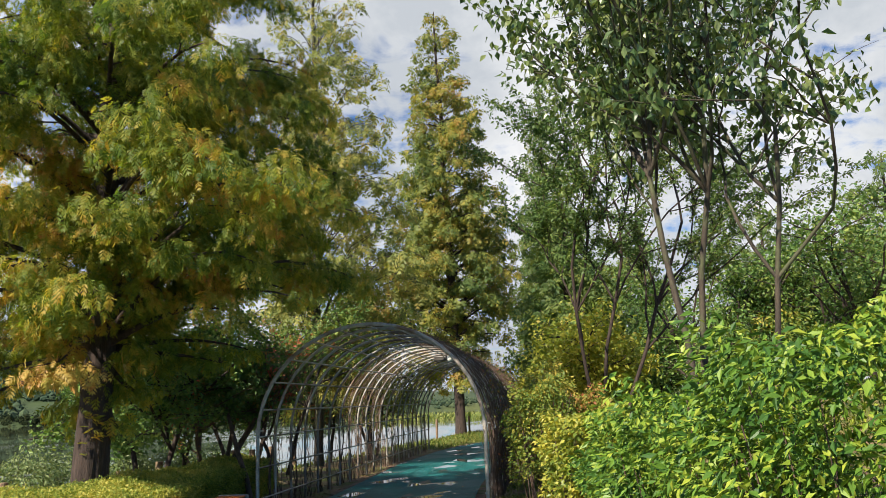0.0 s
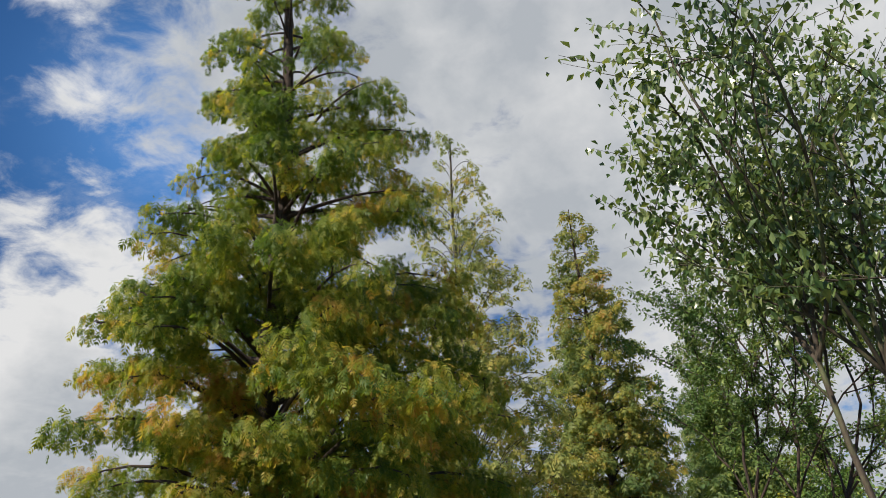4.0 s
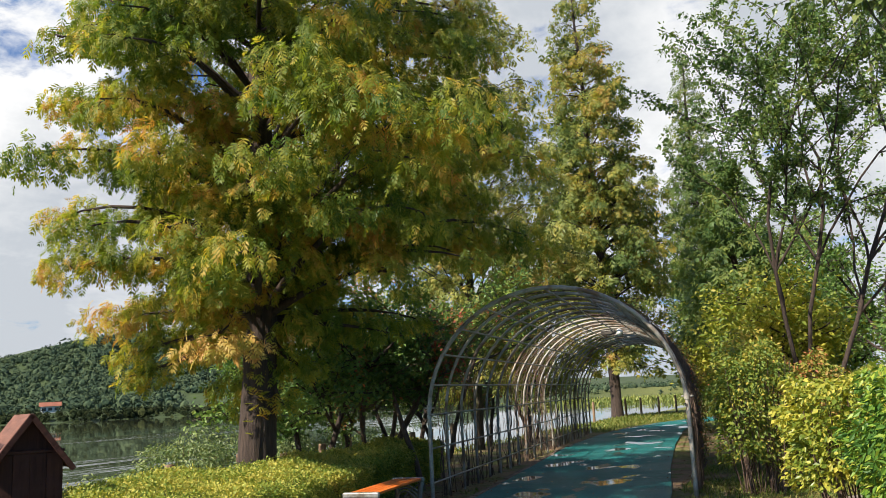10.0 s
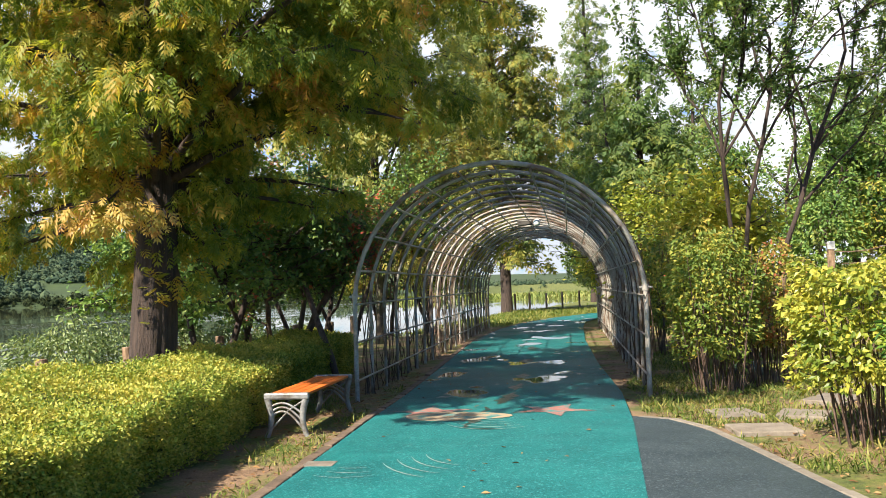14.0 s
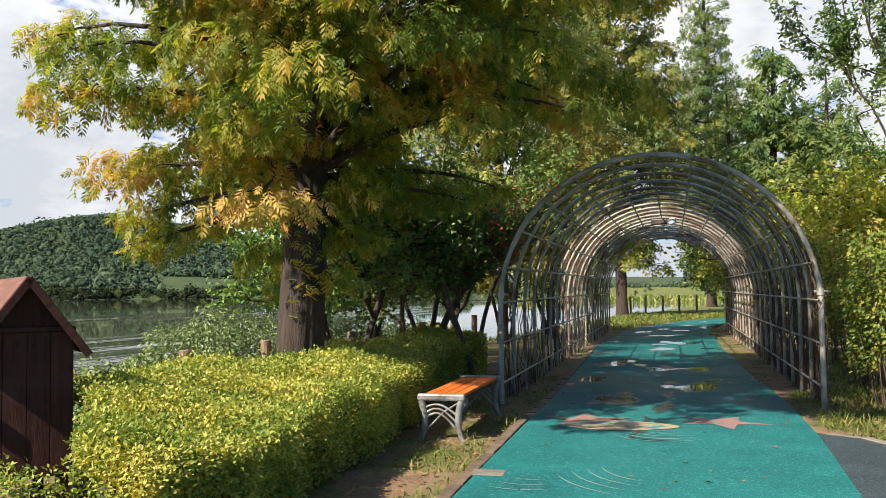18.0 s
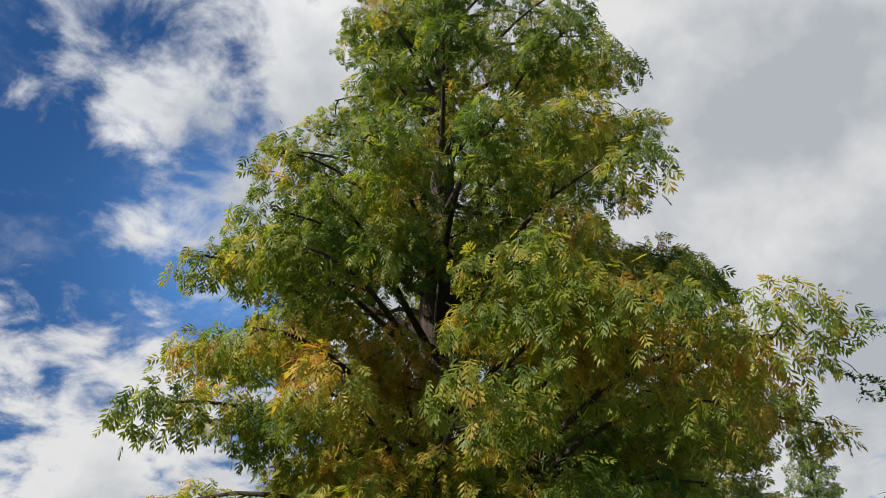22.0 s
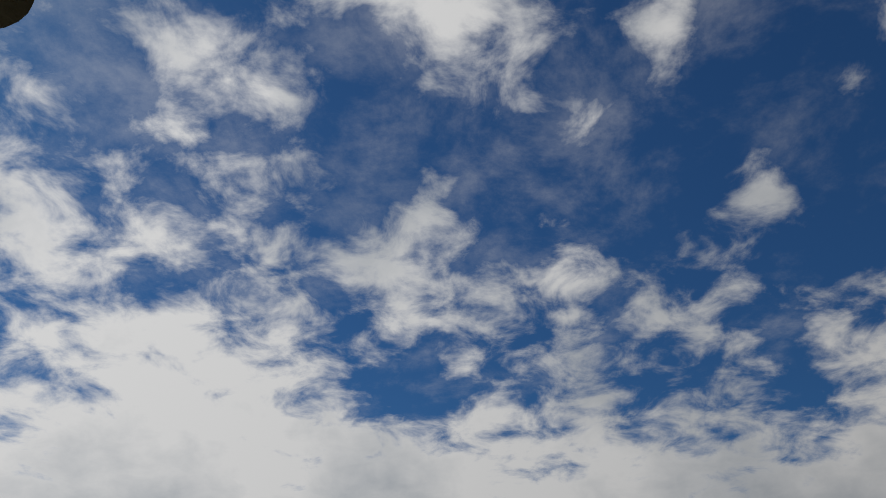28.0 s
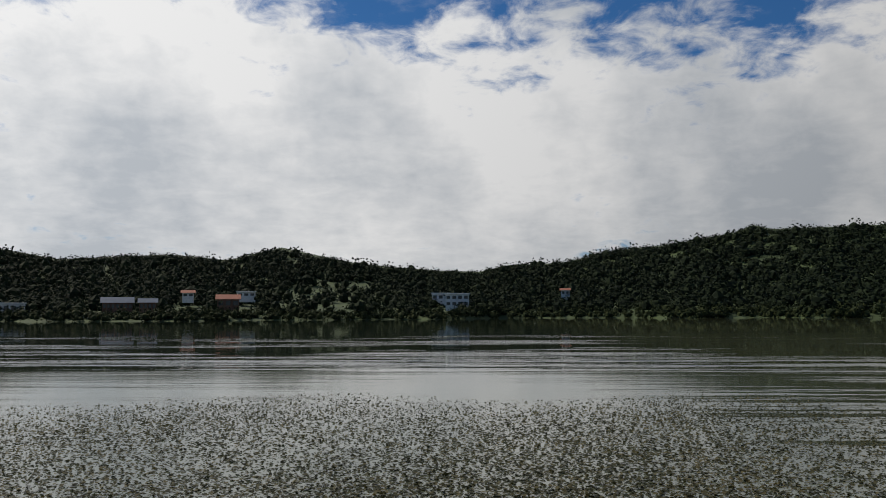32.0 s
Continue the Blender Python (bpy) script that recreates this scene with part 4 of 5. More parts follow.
def arch_tunnel():
    t = thing("arch_tunnel", (0, 0, 0), "walk-through tunnel of weathered galvanised steel hoops with climbing stems", "garden arch")
    ys = [FRONT_Y + i * 0.87 for i in range(22)]
    for i, y in enumerate(ys):
        tube = Tubes()
        pts = [hoop_point(s, y) for s in np.linspace(-1.04, 1.04, 41)]
        tube.add(pts, [0.031 if i == 0 else 0.024] * len(pts), 8)
        part("hoop", tube.mesh("hoop", STEEL), STEEL, t)
        if i == 0:
            for s in (-1, 1):
                c = Tubes()
                p = np.array(hoop_point(s * 0.665, y))
                c.add([p - (0.07, 0, 0), p + (0.09, 0, 0)], [0.016, 0.016], 6)
                c.add([p - (0, 0, 0.04), p + (0, 0, 0.04)], [0.042, 0.042], 8)
                part("clamp", c.mesh("clamp", STEEL), STEEL, t)
    for s in (-0.93, -0.81, -0.69, -0.58, -0.46, -0.345, -0.23, -0.115, 0.0, 0.115, 0.23, 0.345, 0.46, 0.58, 0.69, 0.81, 0.93):
        tube = Tubes()
        pts = [hoop_point(s, y, -0.03) for y in np.linspace(ys[0] - 0.06, ys[-1] + 0.06, 22)]
        tube.add(pts, [0.014] * len(pts), 5)
        part("rail", tube.mesh("rail", STEEL), STEEL, t)
    # small lamp unit under the crown
    rng = np.random.default_rng(4)
    bm = box_bm(-0.17, 0.17, -0.06, 0.06, -0.06, 0.06, bevel=0.02)
    unit = part("lamp_box", bm, LAMP_METAL, t, "small dark lamp box under the crown")
    unit.matrix_basis = pose(tunnel_x(19.9) - 0.05, 19.9, SPRING + RISE - 0.14)
    bm = bmesh.new()
    bmesh.ops.create_uvsphere(bm, u_segments=14, v_segments=8, radius=0.085)
    ball = part("lamp_globe", bm, WHITE_PAINT, t, "white lamp globe")
    ball.matrix_basis = pose(tunnel_x(19.9) + 0.23, 19.85, SPRING + RISE - 0.15)
    # climbing stems and a little dead foliage on the outside of the hoops
    vines = Tubes()
    for k in range(560):
        side = rng.choice([-1, 1], p=[0.28, 0.72])
        y = rng.uniform(ys[0] + (0.6 if side < 0 else 0.1), ys[-1])
        top = rng.uniform(0.02, 0.75) if rng.random() < 0.62 else rng.uniform(-0.3, 0.3)
        s, dy, pts = 1.0, rng.normal(0, 0.25), []
        for f in np.linspace(0, 1, 9):
            s = 1.02 + (top - 1.02) * f
            p = np.array(hoop_point(side * s, float(np.clip(y + dy * f + rng.normal(0, 0.05), ys[0] - 0.1, ys[-1])), 0.05 + rng.normal(0, 0.035)))
            pts.append(p)
        vines.add(pts, np.linspace(rng.uniform(0.004, 0.012), 0.0025, 9), 3)
    ob = part("climber", vines.mesh("climber", BARK_RED), BARK_RED, t, "tangle of thin brown climbing stems")
    tagged(ob, kind="stuff")
    n = 3600
    spots = []
    for _ in range(n):
        side = 1 if rng.random() < 0.66 else -1
        s = rng.uniform(0.0, 0.95) if side > 0 else rng.uniform(0.0, 0.8)
        y = ys[0] + 0.5 + (ys[-1] - ys[0]) * rng.random() ** 0.9
        spots.append(hoop_point(side * s, y, 0.09 + abs(rng.normal(0, 0.09))))
    v, f = random_leaves(leaf_shape(0.06, 0.03), np.array(spots), np.ones(n))
    ob = part("climber_foliage", mesh_from("climber_foliage", v, f, CLIMBER), CLIMBER, t, "sparse olive climber leaves")
    tagged(ob, kind="stuff")


CLIMBER = leaf_material("climber_leaves", [(0.3, (0.070, 0.098, 0.028)), (0.5, (0.154, 0.168, 0.042)), (0.7, (0.280, 0.140, 0.042)), (0.85, (0.420, 0.098, 0.056))], 0.9, 0.6, 0.25, 0.5)
arch_tunnel()


# ---------------- bench ----------------
def bench(at, turn):
    """Two pierced cast ends and a slatted orange seat."""
    b = thing("park_bench", at, "backless park bench with orange slats and grey cast ends", "bench", turn=turn)
    L, D, H = 1.70, 0.42, 0.43
    for i in range(4):
        y0 = -D / 2 + 0.015 + i * (D - 0.03) / 4
        part("slat", box_bm(-L / 2 + 0.03, L / 2 - 0.03, y0 + 0.003, y0 + (D - 0.03) / 4 - 0.003, H - 0.028, H, bevel=0.006), SLAT, b)
    for end in (-1, 1):
        e = part("end_frame", box_bm(end * L / 2 - 0.03, end * L / 2 + 0.03, -D / 2 - 0.02, D / 2 + 0.02, H - 0.055, H + 0.012, bevel=0.018), CAST, b, "pierced grey cast end")
        x = end * (L / 2)
        for side in (-1, 1):
            leg = Tubes()
            s = np.linspace(0, 1, 8)
            leg.add([(x, side * (D / 2 - 0.05 + 0.05 * (2 * u - 1) ** 2 * (1 if u > 0.4 else 0.7)), H - 0.05 - (H - 0.05) * u) for u in s], 0.036 - 0.010 * s, 7)
            part("leg", leg.mesh("leg", CAST), CAST, e)
        for k in range(3):
            rib = Tubes()
            s = np.linspace(0, 1, 9)
            rib.add([(x, -D / 2 + 0.06 + (D - 0.12) * u, 0.10 + 0.07 * k + (0.16 - 0.03 * k) * math.sin(u * math.pi / 2 * 1.5)) for u in s], [0.013] * 9, 5)
            part("rib", rib.mesh("rib", CAST), CAST, e)
        rib = Tubes()
        rib.add([(x, -D / 2 + 0.03, H - 0.06), (x, -0.02, 0.27), (x, D / 2 - 0.06, 0.10)], [0.01] * 3, 5)
        part("rib", rib.mesh("rib", CAST), CAST, e)
    rail = Tubes()
    rail.add([(-L / 2, 0, H - 0.07), (L / 2, 0, H - 0.07)], [0.013, 0.013], 6)
    part("stretcher", rail.mesh("stretcher", CAST), CAST, b)


# ---------------- small timber hut ----------------
def hut(at, turn):
    """A gabled timber box with boarded walls on short legs."""
    h = thing("garden_hut", at, "small dark red timber box with a gabled board roof", "wooden box", turn=turn)
    W, D, z0, z1, top = 0.27, 0.50, 0.28, 1.20, 1.52
    body = bmesh.new()
    prof = [(-W, z0), (W, z0), (W, z1), (0, top - 0.03), (-W, z1)]
    a, b = [body.verts.new((0, x, z)) for x, z in prof], [body.verts.new((-2 * D, x, z)) for x, z in prof]
    body.faces.new(a)
    body.faces.new(b[::-1])
    for i in range(5):
        body.faces.new((a[i], b[i], b[(i + 1) % 5], a[(i + 1) % 5]))
    bmesh.ops.recalc_face_normals(body, faces=body.faces[:])
    part("body", body, HUT_WOOD, h)
    for i in range(4):
        y0 = -W + i * W / 2
        part("door_board", box_bm(0.004, 0.022, y0 + 0.001, y0 + W / 2 - 0.001, z0 + 0.01, z1 - 0.02, bevel=0.004), HUT_WOOD, h)
    part("lintel_board", box_bm(0.003, 0.028, -W - 0.01, W + 0.01, z1 - 0.018, z1 + 0.012, bevel=0.004), HUT_WOOD, h)
    part("door_handle", box_bm(0.022, 0.045, -0.20, -0.185, 0.56, 0.70, bevel=0.004), WHITE_PAINT, h, "pale upright handle")
    for side in (-1, 1):
        slope = math.atan2(top - z1 + 0.05, W)
        run = math.hypot(W + 0.085, (W + 0.085) * math.tan(slope))
        roof = part("roof_side", box_bm(-2 * D - 0.06, 0.10, 0, run, -0.008, 0.010, bevel=0.004), ROOF_WOOD, h, "sun-bleached brown roof boards")
        roof.matrix_basis = Matrix.Translation((0, 0, top)) @ (Matrix.Rotation(math.pi, 4, "Z") @ Matrix.Translation((2 * D - 0.04, 0, 0)) if side < 0 else Matrix.Identity(4)) @ Matrix.Rotation(-slope, 4, "X")
        for k in range(5):
            x = -2 * D - 0.05 + k * (2 * D + 0.14) / 5
            w = (2 * D + 0.14) / 5 - 0.006
            one = part("board", box_bm(x, x + w, 0.004, run + 0.006, 0.011, 0.017, bevel=0.002), ROOF_WOOD, roof)
        part("barge_board", box_bm(0.10, 0.118, 0, run, -0.035, 0.014, bevel=0.004) if side > 0 else box_bm(-2 * D - 0.078, -2 * D - 0.06, 0, run, -0.035, 0.014, bevel=0.004), HUT_WOOD, roof)
    for x in (-0.06, -2 * D + 0.06):
        for y in (-W + 0.05, W - 0.05):
            part("leg", box_bm(x - 0.035, x + 0.035, y - 0.035, y + 0.035, -0.05, z0 + 0.01, bevel=0.006), HUT_WOOD, h)


# ---------------- clipped hedge ----------------
HEDGE_FRONT = [(3.7, -1.12), (4.6, -1.25), (6.0, -1.60), (7.3, -1.80), (8.9, -2.12), (10.2, -2.42), (11.5, -2.66), (13, -2.95), (15, -3.45)]
HEDGE_BACK = [(3.7, -1.5), (4.6, -2.32), (4.95, -2.72), (5.3, -3.3), (5.8, -3.65), (6.7, -3.62), (8.1, -3.40), (9.0, -3.38), (10.4, -3.45), (13, -3.95), (15, -4.2)]
HEDGE_TOP = 0.60


def hedge():
    """A clipped bed of small leaves: a rounded solid block, coloured dark as shaded twigs, inside a dense skin of
    leaves.
    """
    rng = np.random.default_rng(11)
    h = thing("hedge", (0, 0, 0), "low clipped yellow-green hedge along the lakeside", "hedge")
    # an added solid block; its dark green stands in for shade among the twigs
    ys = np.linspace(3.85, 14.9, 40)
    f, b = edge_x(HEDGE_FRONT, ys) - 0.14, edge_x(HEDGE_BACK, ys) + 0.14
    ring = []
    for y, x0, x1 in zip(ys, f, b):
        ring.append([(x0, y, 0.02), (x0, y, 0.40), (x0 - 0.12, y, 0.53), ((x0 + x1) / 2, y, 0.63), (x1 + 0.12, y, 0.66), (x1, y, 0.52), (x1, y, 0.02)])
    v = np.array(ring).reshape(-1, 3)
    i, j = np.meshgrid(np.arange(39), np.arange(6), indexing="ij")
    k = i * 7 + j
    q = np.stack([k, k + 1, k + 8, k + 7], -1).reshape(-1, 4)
    part("twig_shade_core", mesh_from("twig_shade_core", v, np.concatenate([q, [[0, 6, 5, 1], [1, 5, 4, 2]]]), TWIG_SHADE), TWIG_SHADE, h, "dark solid inside standing in for shaded twigs")
    n = 175000
    y = 3.7 + 11.3 * rng.random(n) ** 1.55
    x0, x1 = edge_x(HEDGE_FRONT, y), edge_x(HEDGE_BACK, y)
    lump = 0.045 * np.sin(y * 3.1 + x0) + 0.035 * np.sin(y * 7.3)
    face = rng.random(n)
    top, front, end = face < 0.58, (face >= 0.58) & (face < 0.93), face >= 0.93
    u = rng.random(n)
    x = np.where(top, x0 + (x1 - x0) * u, np.where(front, x0 + lump * 0.8, x0 + (x1 - x0) * u))
    back = np.clip((x0 - x) / 1.1, 0, 1)
    z = np.where(top, HEDGE_TOP + 0.14 * back + 0.035 * np.sin(x * 4 + y * 2.2) + 0.03 * np.sin(x * 2.1 - y * 5), rng.uniform(0.04, HEDGE_TOP, n))
    y = np.where(end, 3.7 + 0.05 * np.sin(x * 8), y)
    edge = np.minimum(np.abs(x - x0), 0.16) / 0.16
    z = np.where(top, z - 0.07 * (1 - edge) ** 2, z)
    pos = np.stack([x, y, z], -1) + rng.normal(0, 0.028, (n, 3))
    pos[:, 0] += np.where(front, rng.uniform(-0.10, 0.02, n), 0)
    pos[:, 2] = np.maximum(pos[:, 2], 0.03)
    up = np.where(top, rng.normal(0.5, 0.5, n), rng.normal(0.15, 0.6, n))
    v, f = scatter(blade_shape(0.037, 0.021, 0.1), pos, rng.uniform(0, 6.283, n), up, rng.normal(0, 0.8, n), rng.uniform(0.7, 1.3, n) * np.clip(0.75 + (y - 4) * 0.035, 0.75, 1.4))
    ob = part("foliage", mesh_from("foliage", v, f, HEDGE), HEDGE, h)
    tagged(ob, kind="stuff")


# the shade inside the hedge, put into a dark colour
TWIG_SHADE = surface("shaded_twig_tone", (0.022, 0.030, 0.008), (0.06, 0.075, 0.02), 12, 0.95, bump=0.8)
hedge()
bench((-1.62, 8.98, 0.0), 97)
hut((-2.86, 4.63, 0.0), -34)


# ---------------- log posts at the bank, rope fence, lamp ----------------
def log_post(at, h, r, tilt):
    bm = bmesh.new()
    bmesh.ops.create_cone(bm, segments=12, radius1=r * 1.04, radius2=r, depth=h + 0.3, cap_ends=True, matrix=Matrix.Translation((0, 0, (h - 0.3) / 2)))
    bmesh.ops.bevel(bm, geom=[e for e in bm.edges if all(v.co.z > h - 0.01 for v in e.verts)], offset=0.012, segments=1, affect="EDGES")
    ob = part("log_post", bm, LOG)
    ob.matrix_basis = pose(*at, tilt, tilt * 0.6, at[1] * 40)
    return tagged(ob, "short round timber post behind the hedge", "post", "log posts along the bank")


for k, y in enumerate((9.4, 10.9, 12.2, 13.4, 14.5, 15.7, 17.0, 18.4, 19.9, 21.5)):
    x = float(bank_x(y)) + 0.55
    log_post((x, y, -0.12), 0.82 + 0.05 * math.sin(k * 2.3), 0.075, random.uniform(-3, 3))
for k, (x, y) in enumerate(((-5.85, 37.1), (-5.75, 43.5), (-5.2, 44.6), (-4.6, 46.4), (-4.0, 48.4), (-3.3, 50.6))):
    log_post((x, y, float(height_at(x, y))), 0.95, 0.055, random.uniform(-2, 2))


def lamp_post(at, height, turn, head=None, label="dark park lamp with a shallow round hood on a pole"):
    p = thing("street_lamp", at, label, "street lamp", turn=turn)
    pole = Tubes()
    pole.add([(0, 0, -0.1), (0, 0, 0.3), (0, 0, 0.32), (0, 0, height - 0.1)], [0.085, 0.085, 0.05, 0.04], 12)
    part("pole", pole.mesh("pole", LAMP_METAL), LAMP_METAL, p)
    bm = bmesh.new()
    prof = [(0.0, 0.10), (0.10, 0.09), (0.24, 0.03), (0.30, -0.02), (0.30, -0.045), (0.22, -0.05), (0.0, -0.05)]
    rings = [[bm.verts.new((r * math.cos(a), r * math.sin(a), z)) for a in np.linspace(0, 2 * math.pi, 28, endpoint=False)] for r, z in prof[1:-1]]
    for a, b in zip(rings, rings[1:]):
        for i in range(28):
            bm.faces.new((a[i], a[(i + 1) % 28], b[(i + 1) % 28], b[i]))
    bm.faces.new(rings[0])
    bm.faces.new(rings[-1][::-1])
    bmesh.ops.recalc_face_normals(bm, faces=bm.faces[:])
    hood = part("hood", bm, head or LAMP_METAL, p)
    hood.matrix_basis = pose(0, 0, height)


lamp_post((-1.86, -0.78, 0), 3.9, 0)
lamp_post((-4.6, 24.1, 0), 4.5, 0, WHITE_PAINT, "park lamp with a pale hood behind the tunnel")


def rope_fence(points, label):
    """Timber posts with two slack ropes between them."""
    f = thing("rope_fence", (0, 0, 0), label, "fence")
    tops = []
    for x, y in points:
        z = float(height_at(x, y))
        bm = bmesh.new()
        bmesh.ops.create_cone(bm, segments=9, radius1=0.055, radius2=0.05, depth=1.0, cap_ends=True)
        ob = part("post", bm, LOG, f)
        ob.matrix_basis = pose(x, y, z + 0.35)
        tops.append((x, y, z))
    for a, b in zip(tops, tops[1:]):
        for h in (0.74, 0.42):
            r = Tubes()
            s = np.linspace(0, 1, 7)
            r.add([(a[0] + (b[0] - a[0]) * u, a[1] + (b[1] - a[1]) * u, a[2] + (b[2] - a[2]) * u + h - 0.10 * math.sin(u * math.pi)) for u in s], [0.014] * 7, 4)
            part("rope", r.mesh("rope", LOG), LOG, f)


rope_fence([(6.3 + 1.55 * i, 26.0 - 0.35 * i) for i in range(7)], "low timber post and rope fence on the lawn bank")


def bollard(x, y):
    z = float(height_at(x, y))
    b = thing("bollard_light", (x, y, z), "dark square bollard lamp with a pale cap on the lawn", "bollard lamp")
    part("shaft", box_bm(-0.07, 0.07, -0.07, 0.07, -0.1, 0.78, bevel=0.01), LOG, b)
    part("lantern", box_bm(-0.085, 0.085, -0.085, 0.085, 0.78, 1.0, bevel=0.015), WHITE_PAINT, b, "pale lantern cap")


bollard(6.28, 25.5)
bollard(5.45, 29.5)

# ---------------- the trees ----------------
FEATHER = frond_shape(0.13, 3, 0.085, 0.026, 0.45)
FEATHER_FAR = frond_shape(0.24, 2, 0.17, 0.060, 0.35)
main_tree = conifer((-3.38, 8.62, 0), 15.4,
                    [(1.6, 1.2), (1.9, 1.5), (2.5, 2.1), (3.3, 2.6), (4.4, 3.0), (5.2, 2.8), (6.5, 2.5), (8.0, 2.1), (9.5, 1.85), (10.7, 1.45), (12.0, 1.3), (13.2, 1.1), (14.3, 0.7), (15.4, 0.1)],
                    [(1.6, 0.5), (2.4, 1.2), (3.0, 2.8), (4.0, 3.8), (4.8, 4.2), (6.2, 3.6), (7.4, 3.7), (8.2, 3.0), (9.4, 2.6), (10.4, 2.2), (11.5, 1.7), (12.4, 1.3), (13.4, 0.9), (14.5, 0.6), (15.4, 0.1)],
                    NEEDLE, "tall dawn redwood turning gold beside the hedge", seed=5, girth=0.225, branches=150, fronds=66000, shape=FEATHER, clump=0.37, lean=(0.028, 0.016), sides=30, gaps=0.09, spacing=0.44, bare=3.0, lowest=1.5, leaf=0.80, inner=0.16)

# a shoot on the trunk and a golden spray hanging before it
GOLD = leaf_material("golden_needles", [(0.3, (0.34, 0.29, 0.06)), (0.55, (0.48, 0.34, 0.09)), (0.8, (0.46, 0.24, 0.07))], 3.0, glow=0.3, spread=0.5)


def spray(name, at, size, n, material, label, drop):
    u = RNG.normal(0, 0.5, (n, 3))
    p = np.array(at) + u * size
    v, q = scatter(FEATHER, p, np.arctan2(u[:, 1], u[:, 0]) + RNG.normal(0, 0.6, n), RNG.normal(drop, 0.35, n), RNG.normal(0, 0.5, n), RNG.uniform(0.6, 1.1, n))
    tagged(part(name, mesh_from(name, v, q, material), material, main_tree, label), kind="stuff")


spray("trunk_shoot", (0.20, -0.20, 1.55), (0.03, 0.03, 0.26), 26, NEEDLE, "yellow-green shoot on the trunk", 0.4)
spray("golden_spray", (0.28, -1.02, 2.26), (0.66, 0.34, 0.16), 190, GOLD, "golden hanging spray", -0.75)
twig = Tubes()
twig.add([(0.05, -0.1, 2.75), (0.20, -0.6, 2.62), (0.30, -1.05, 2.40), (-0.2, -1.1, 2.32)], [0.03, 0.02, 0.012, 0.006], 5)
part("limb", twig.mesh("limb", BARK), BARK, main_tree)
spire = lambda h, low, r, belly=0.25: [(low, r * 0.55), (low + (h - low) * belly, r), (low + (h - low) * 0.6, r * 0.66), (low + (h - low) * 0.85, r * 0.34), (h, 0.12)]
conifer((-5.3, 21.7, 0), 17.6, spire(17.6, 1.8, 2.9), spire(17.6, 1.8, 3.4), NEEDLE_AIRY, "slender airy dawn redwood behind the tunnel", 6, "dawn redwoods beyond the tunnel", girth=0.11, branches=170, fronds=17000, shape=FEATHER_FAR, leaf=0.72, clump=0.40, gaps=0.06, rise=(0.5, 1.1), bark=BARK_GREY, inner=0.25)
conifer((-6.0, 42.7, 0), 24.2, spire(24.2, 3.5, 3.3), spire(24.2, 3.5, 3.5), NEEDLE_FAR, "tall narrow dawn redwood at the end of the tunnel", 8, "dawn redwoods beyond the tunnel", girth=0.26, branches=170, fronds=16000, shape=FEATHER_FAR, leaf=1.25, clump=0.60, spacing=0.8, gaps=0.04, lean=(-0.03, 0), lowest=2.6)
conifer((-3.5, 63.2, 0), 26.4, spire(26.4, 2.0, 2.5), spire(26.4, 2.0, 2.8), NEEDLE_GREEN, "narrow green dawn redwood beyond the tunnel", 9, "dawn redwoods beyond the tunnel", girth=0.30, branches=170, fronds=13000, shape=FEATHER_FAR, leaf=1.2, clump=0.66, spacing=0.9, gaps=0.02)
for k, (x, y, h, r) in enumerate(((3.2, 41, 11, 2.6), (-1.5, 52, 14, 3), (9.5, 40, 9, 2.8), (14, 36, 10, 3), (1.2, 31, 9.5, 2.2))):
    conifer((x, y, float(height_at(x, y))), h, spire(h, 0.8, r), spire(h, 0.8, r), NEEDLE_GREEN, "green conifer standing behind the lawn", 20 + k, "conifers behind the lawn", girth=0.2, branches=60, fronds=5000, shape=FEATHER_FAR, leaf=1.2, clump=0.7, spacing=0.8)

AIRY = leaf_material("airy_leaves", [(0.3, (0.06, 0.12, 0.035)), (0.6, (0.14, 0.22, 0.06)), (0.85, (0.28, 0.33, 0.09))], 0.7, 0.45, 0.3, 0.5)
broadleaf((5.34, 6.05, 0), 3, 8.2, 0.72, BROAD, 9800, 0.105, BARK_GREY, "many-stemmed tree with drooping pointed green leaves", seed=296, crown_from=0.71, thick=0.045, bushy=0.03, hang=-0.75, upright=0.75)
broadleaf((3.45, 15.86, 0.0), 3, 10.52, 0.78, AIRY, 40000, 0.088, BARK, "airy upright tree with thin dark stems", seed=93, crown_from=0.55, thick=0.055, upright=0.42)
MYRTLE = leaf_material("myrtle_leaves", [(0.3, (0.060, 0.125, 0.042)), (0.6, (0.140, 0.220, 0.060)), (0.68, (0.26, 0.19, 0.06)), (0.76, (0.480, 0.110, 0.080))], 0.8, 0.5, 0.38, 0.4)
myrtle = broadleaf((-4.0, 13.3, 0), 3, 4.4, 1.3, MYRTLE, 13000, 0.09, BARK_RED, "dark leaning small tree with reddening top leaves", seed=14, crown_from=0.35, thick=0.07, bushy=0.06)
stem = Tubes()
stem.add([(1.40, -1.10, -0.1), (1.22, -1.0, 0.45), (1.0, -0.9, 0.9), (0.6, -0.55, 1.6), (0.25, -0.2, 2.4)], [0.055, 0.05, 0.045, 0.035, 0.015], 7, 0.06)
part("leaning_stem", stem.mesh("leaning_stem", BARK_RED), BARK_RED, myrtle, "pale brown leaning stem")
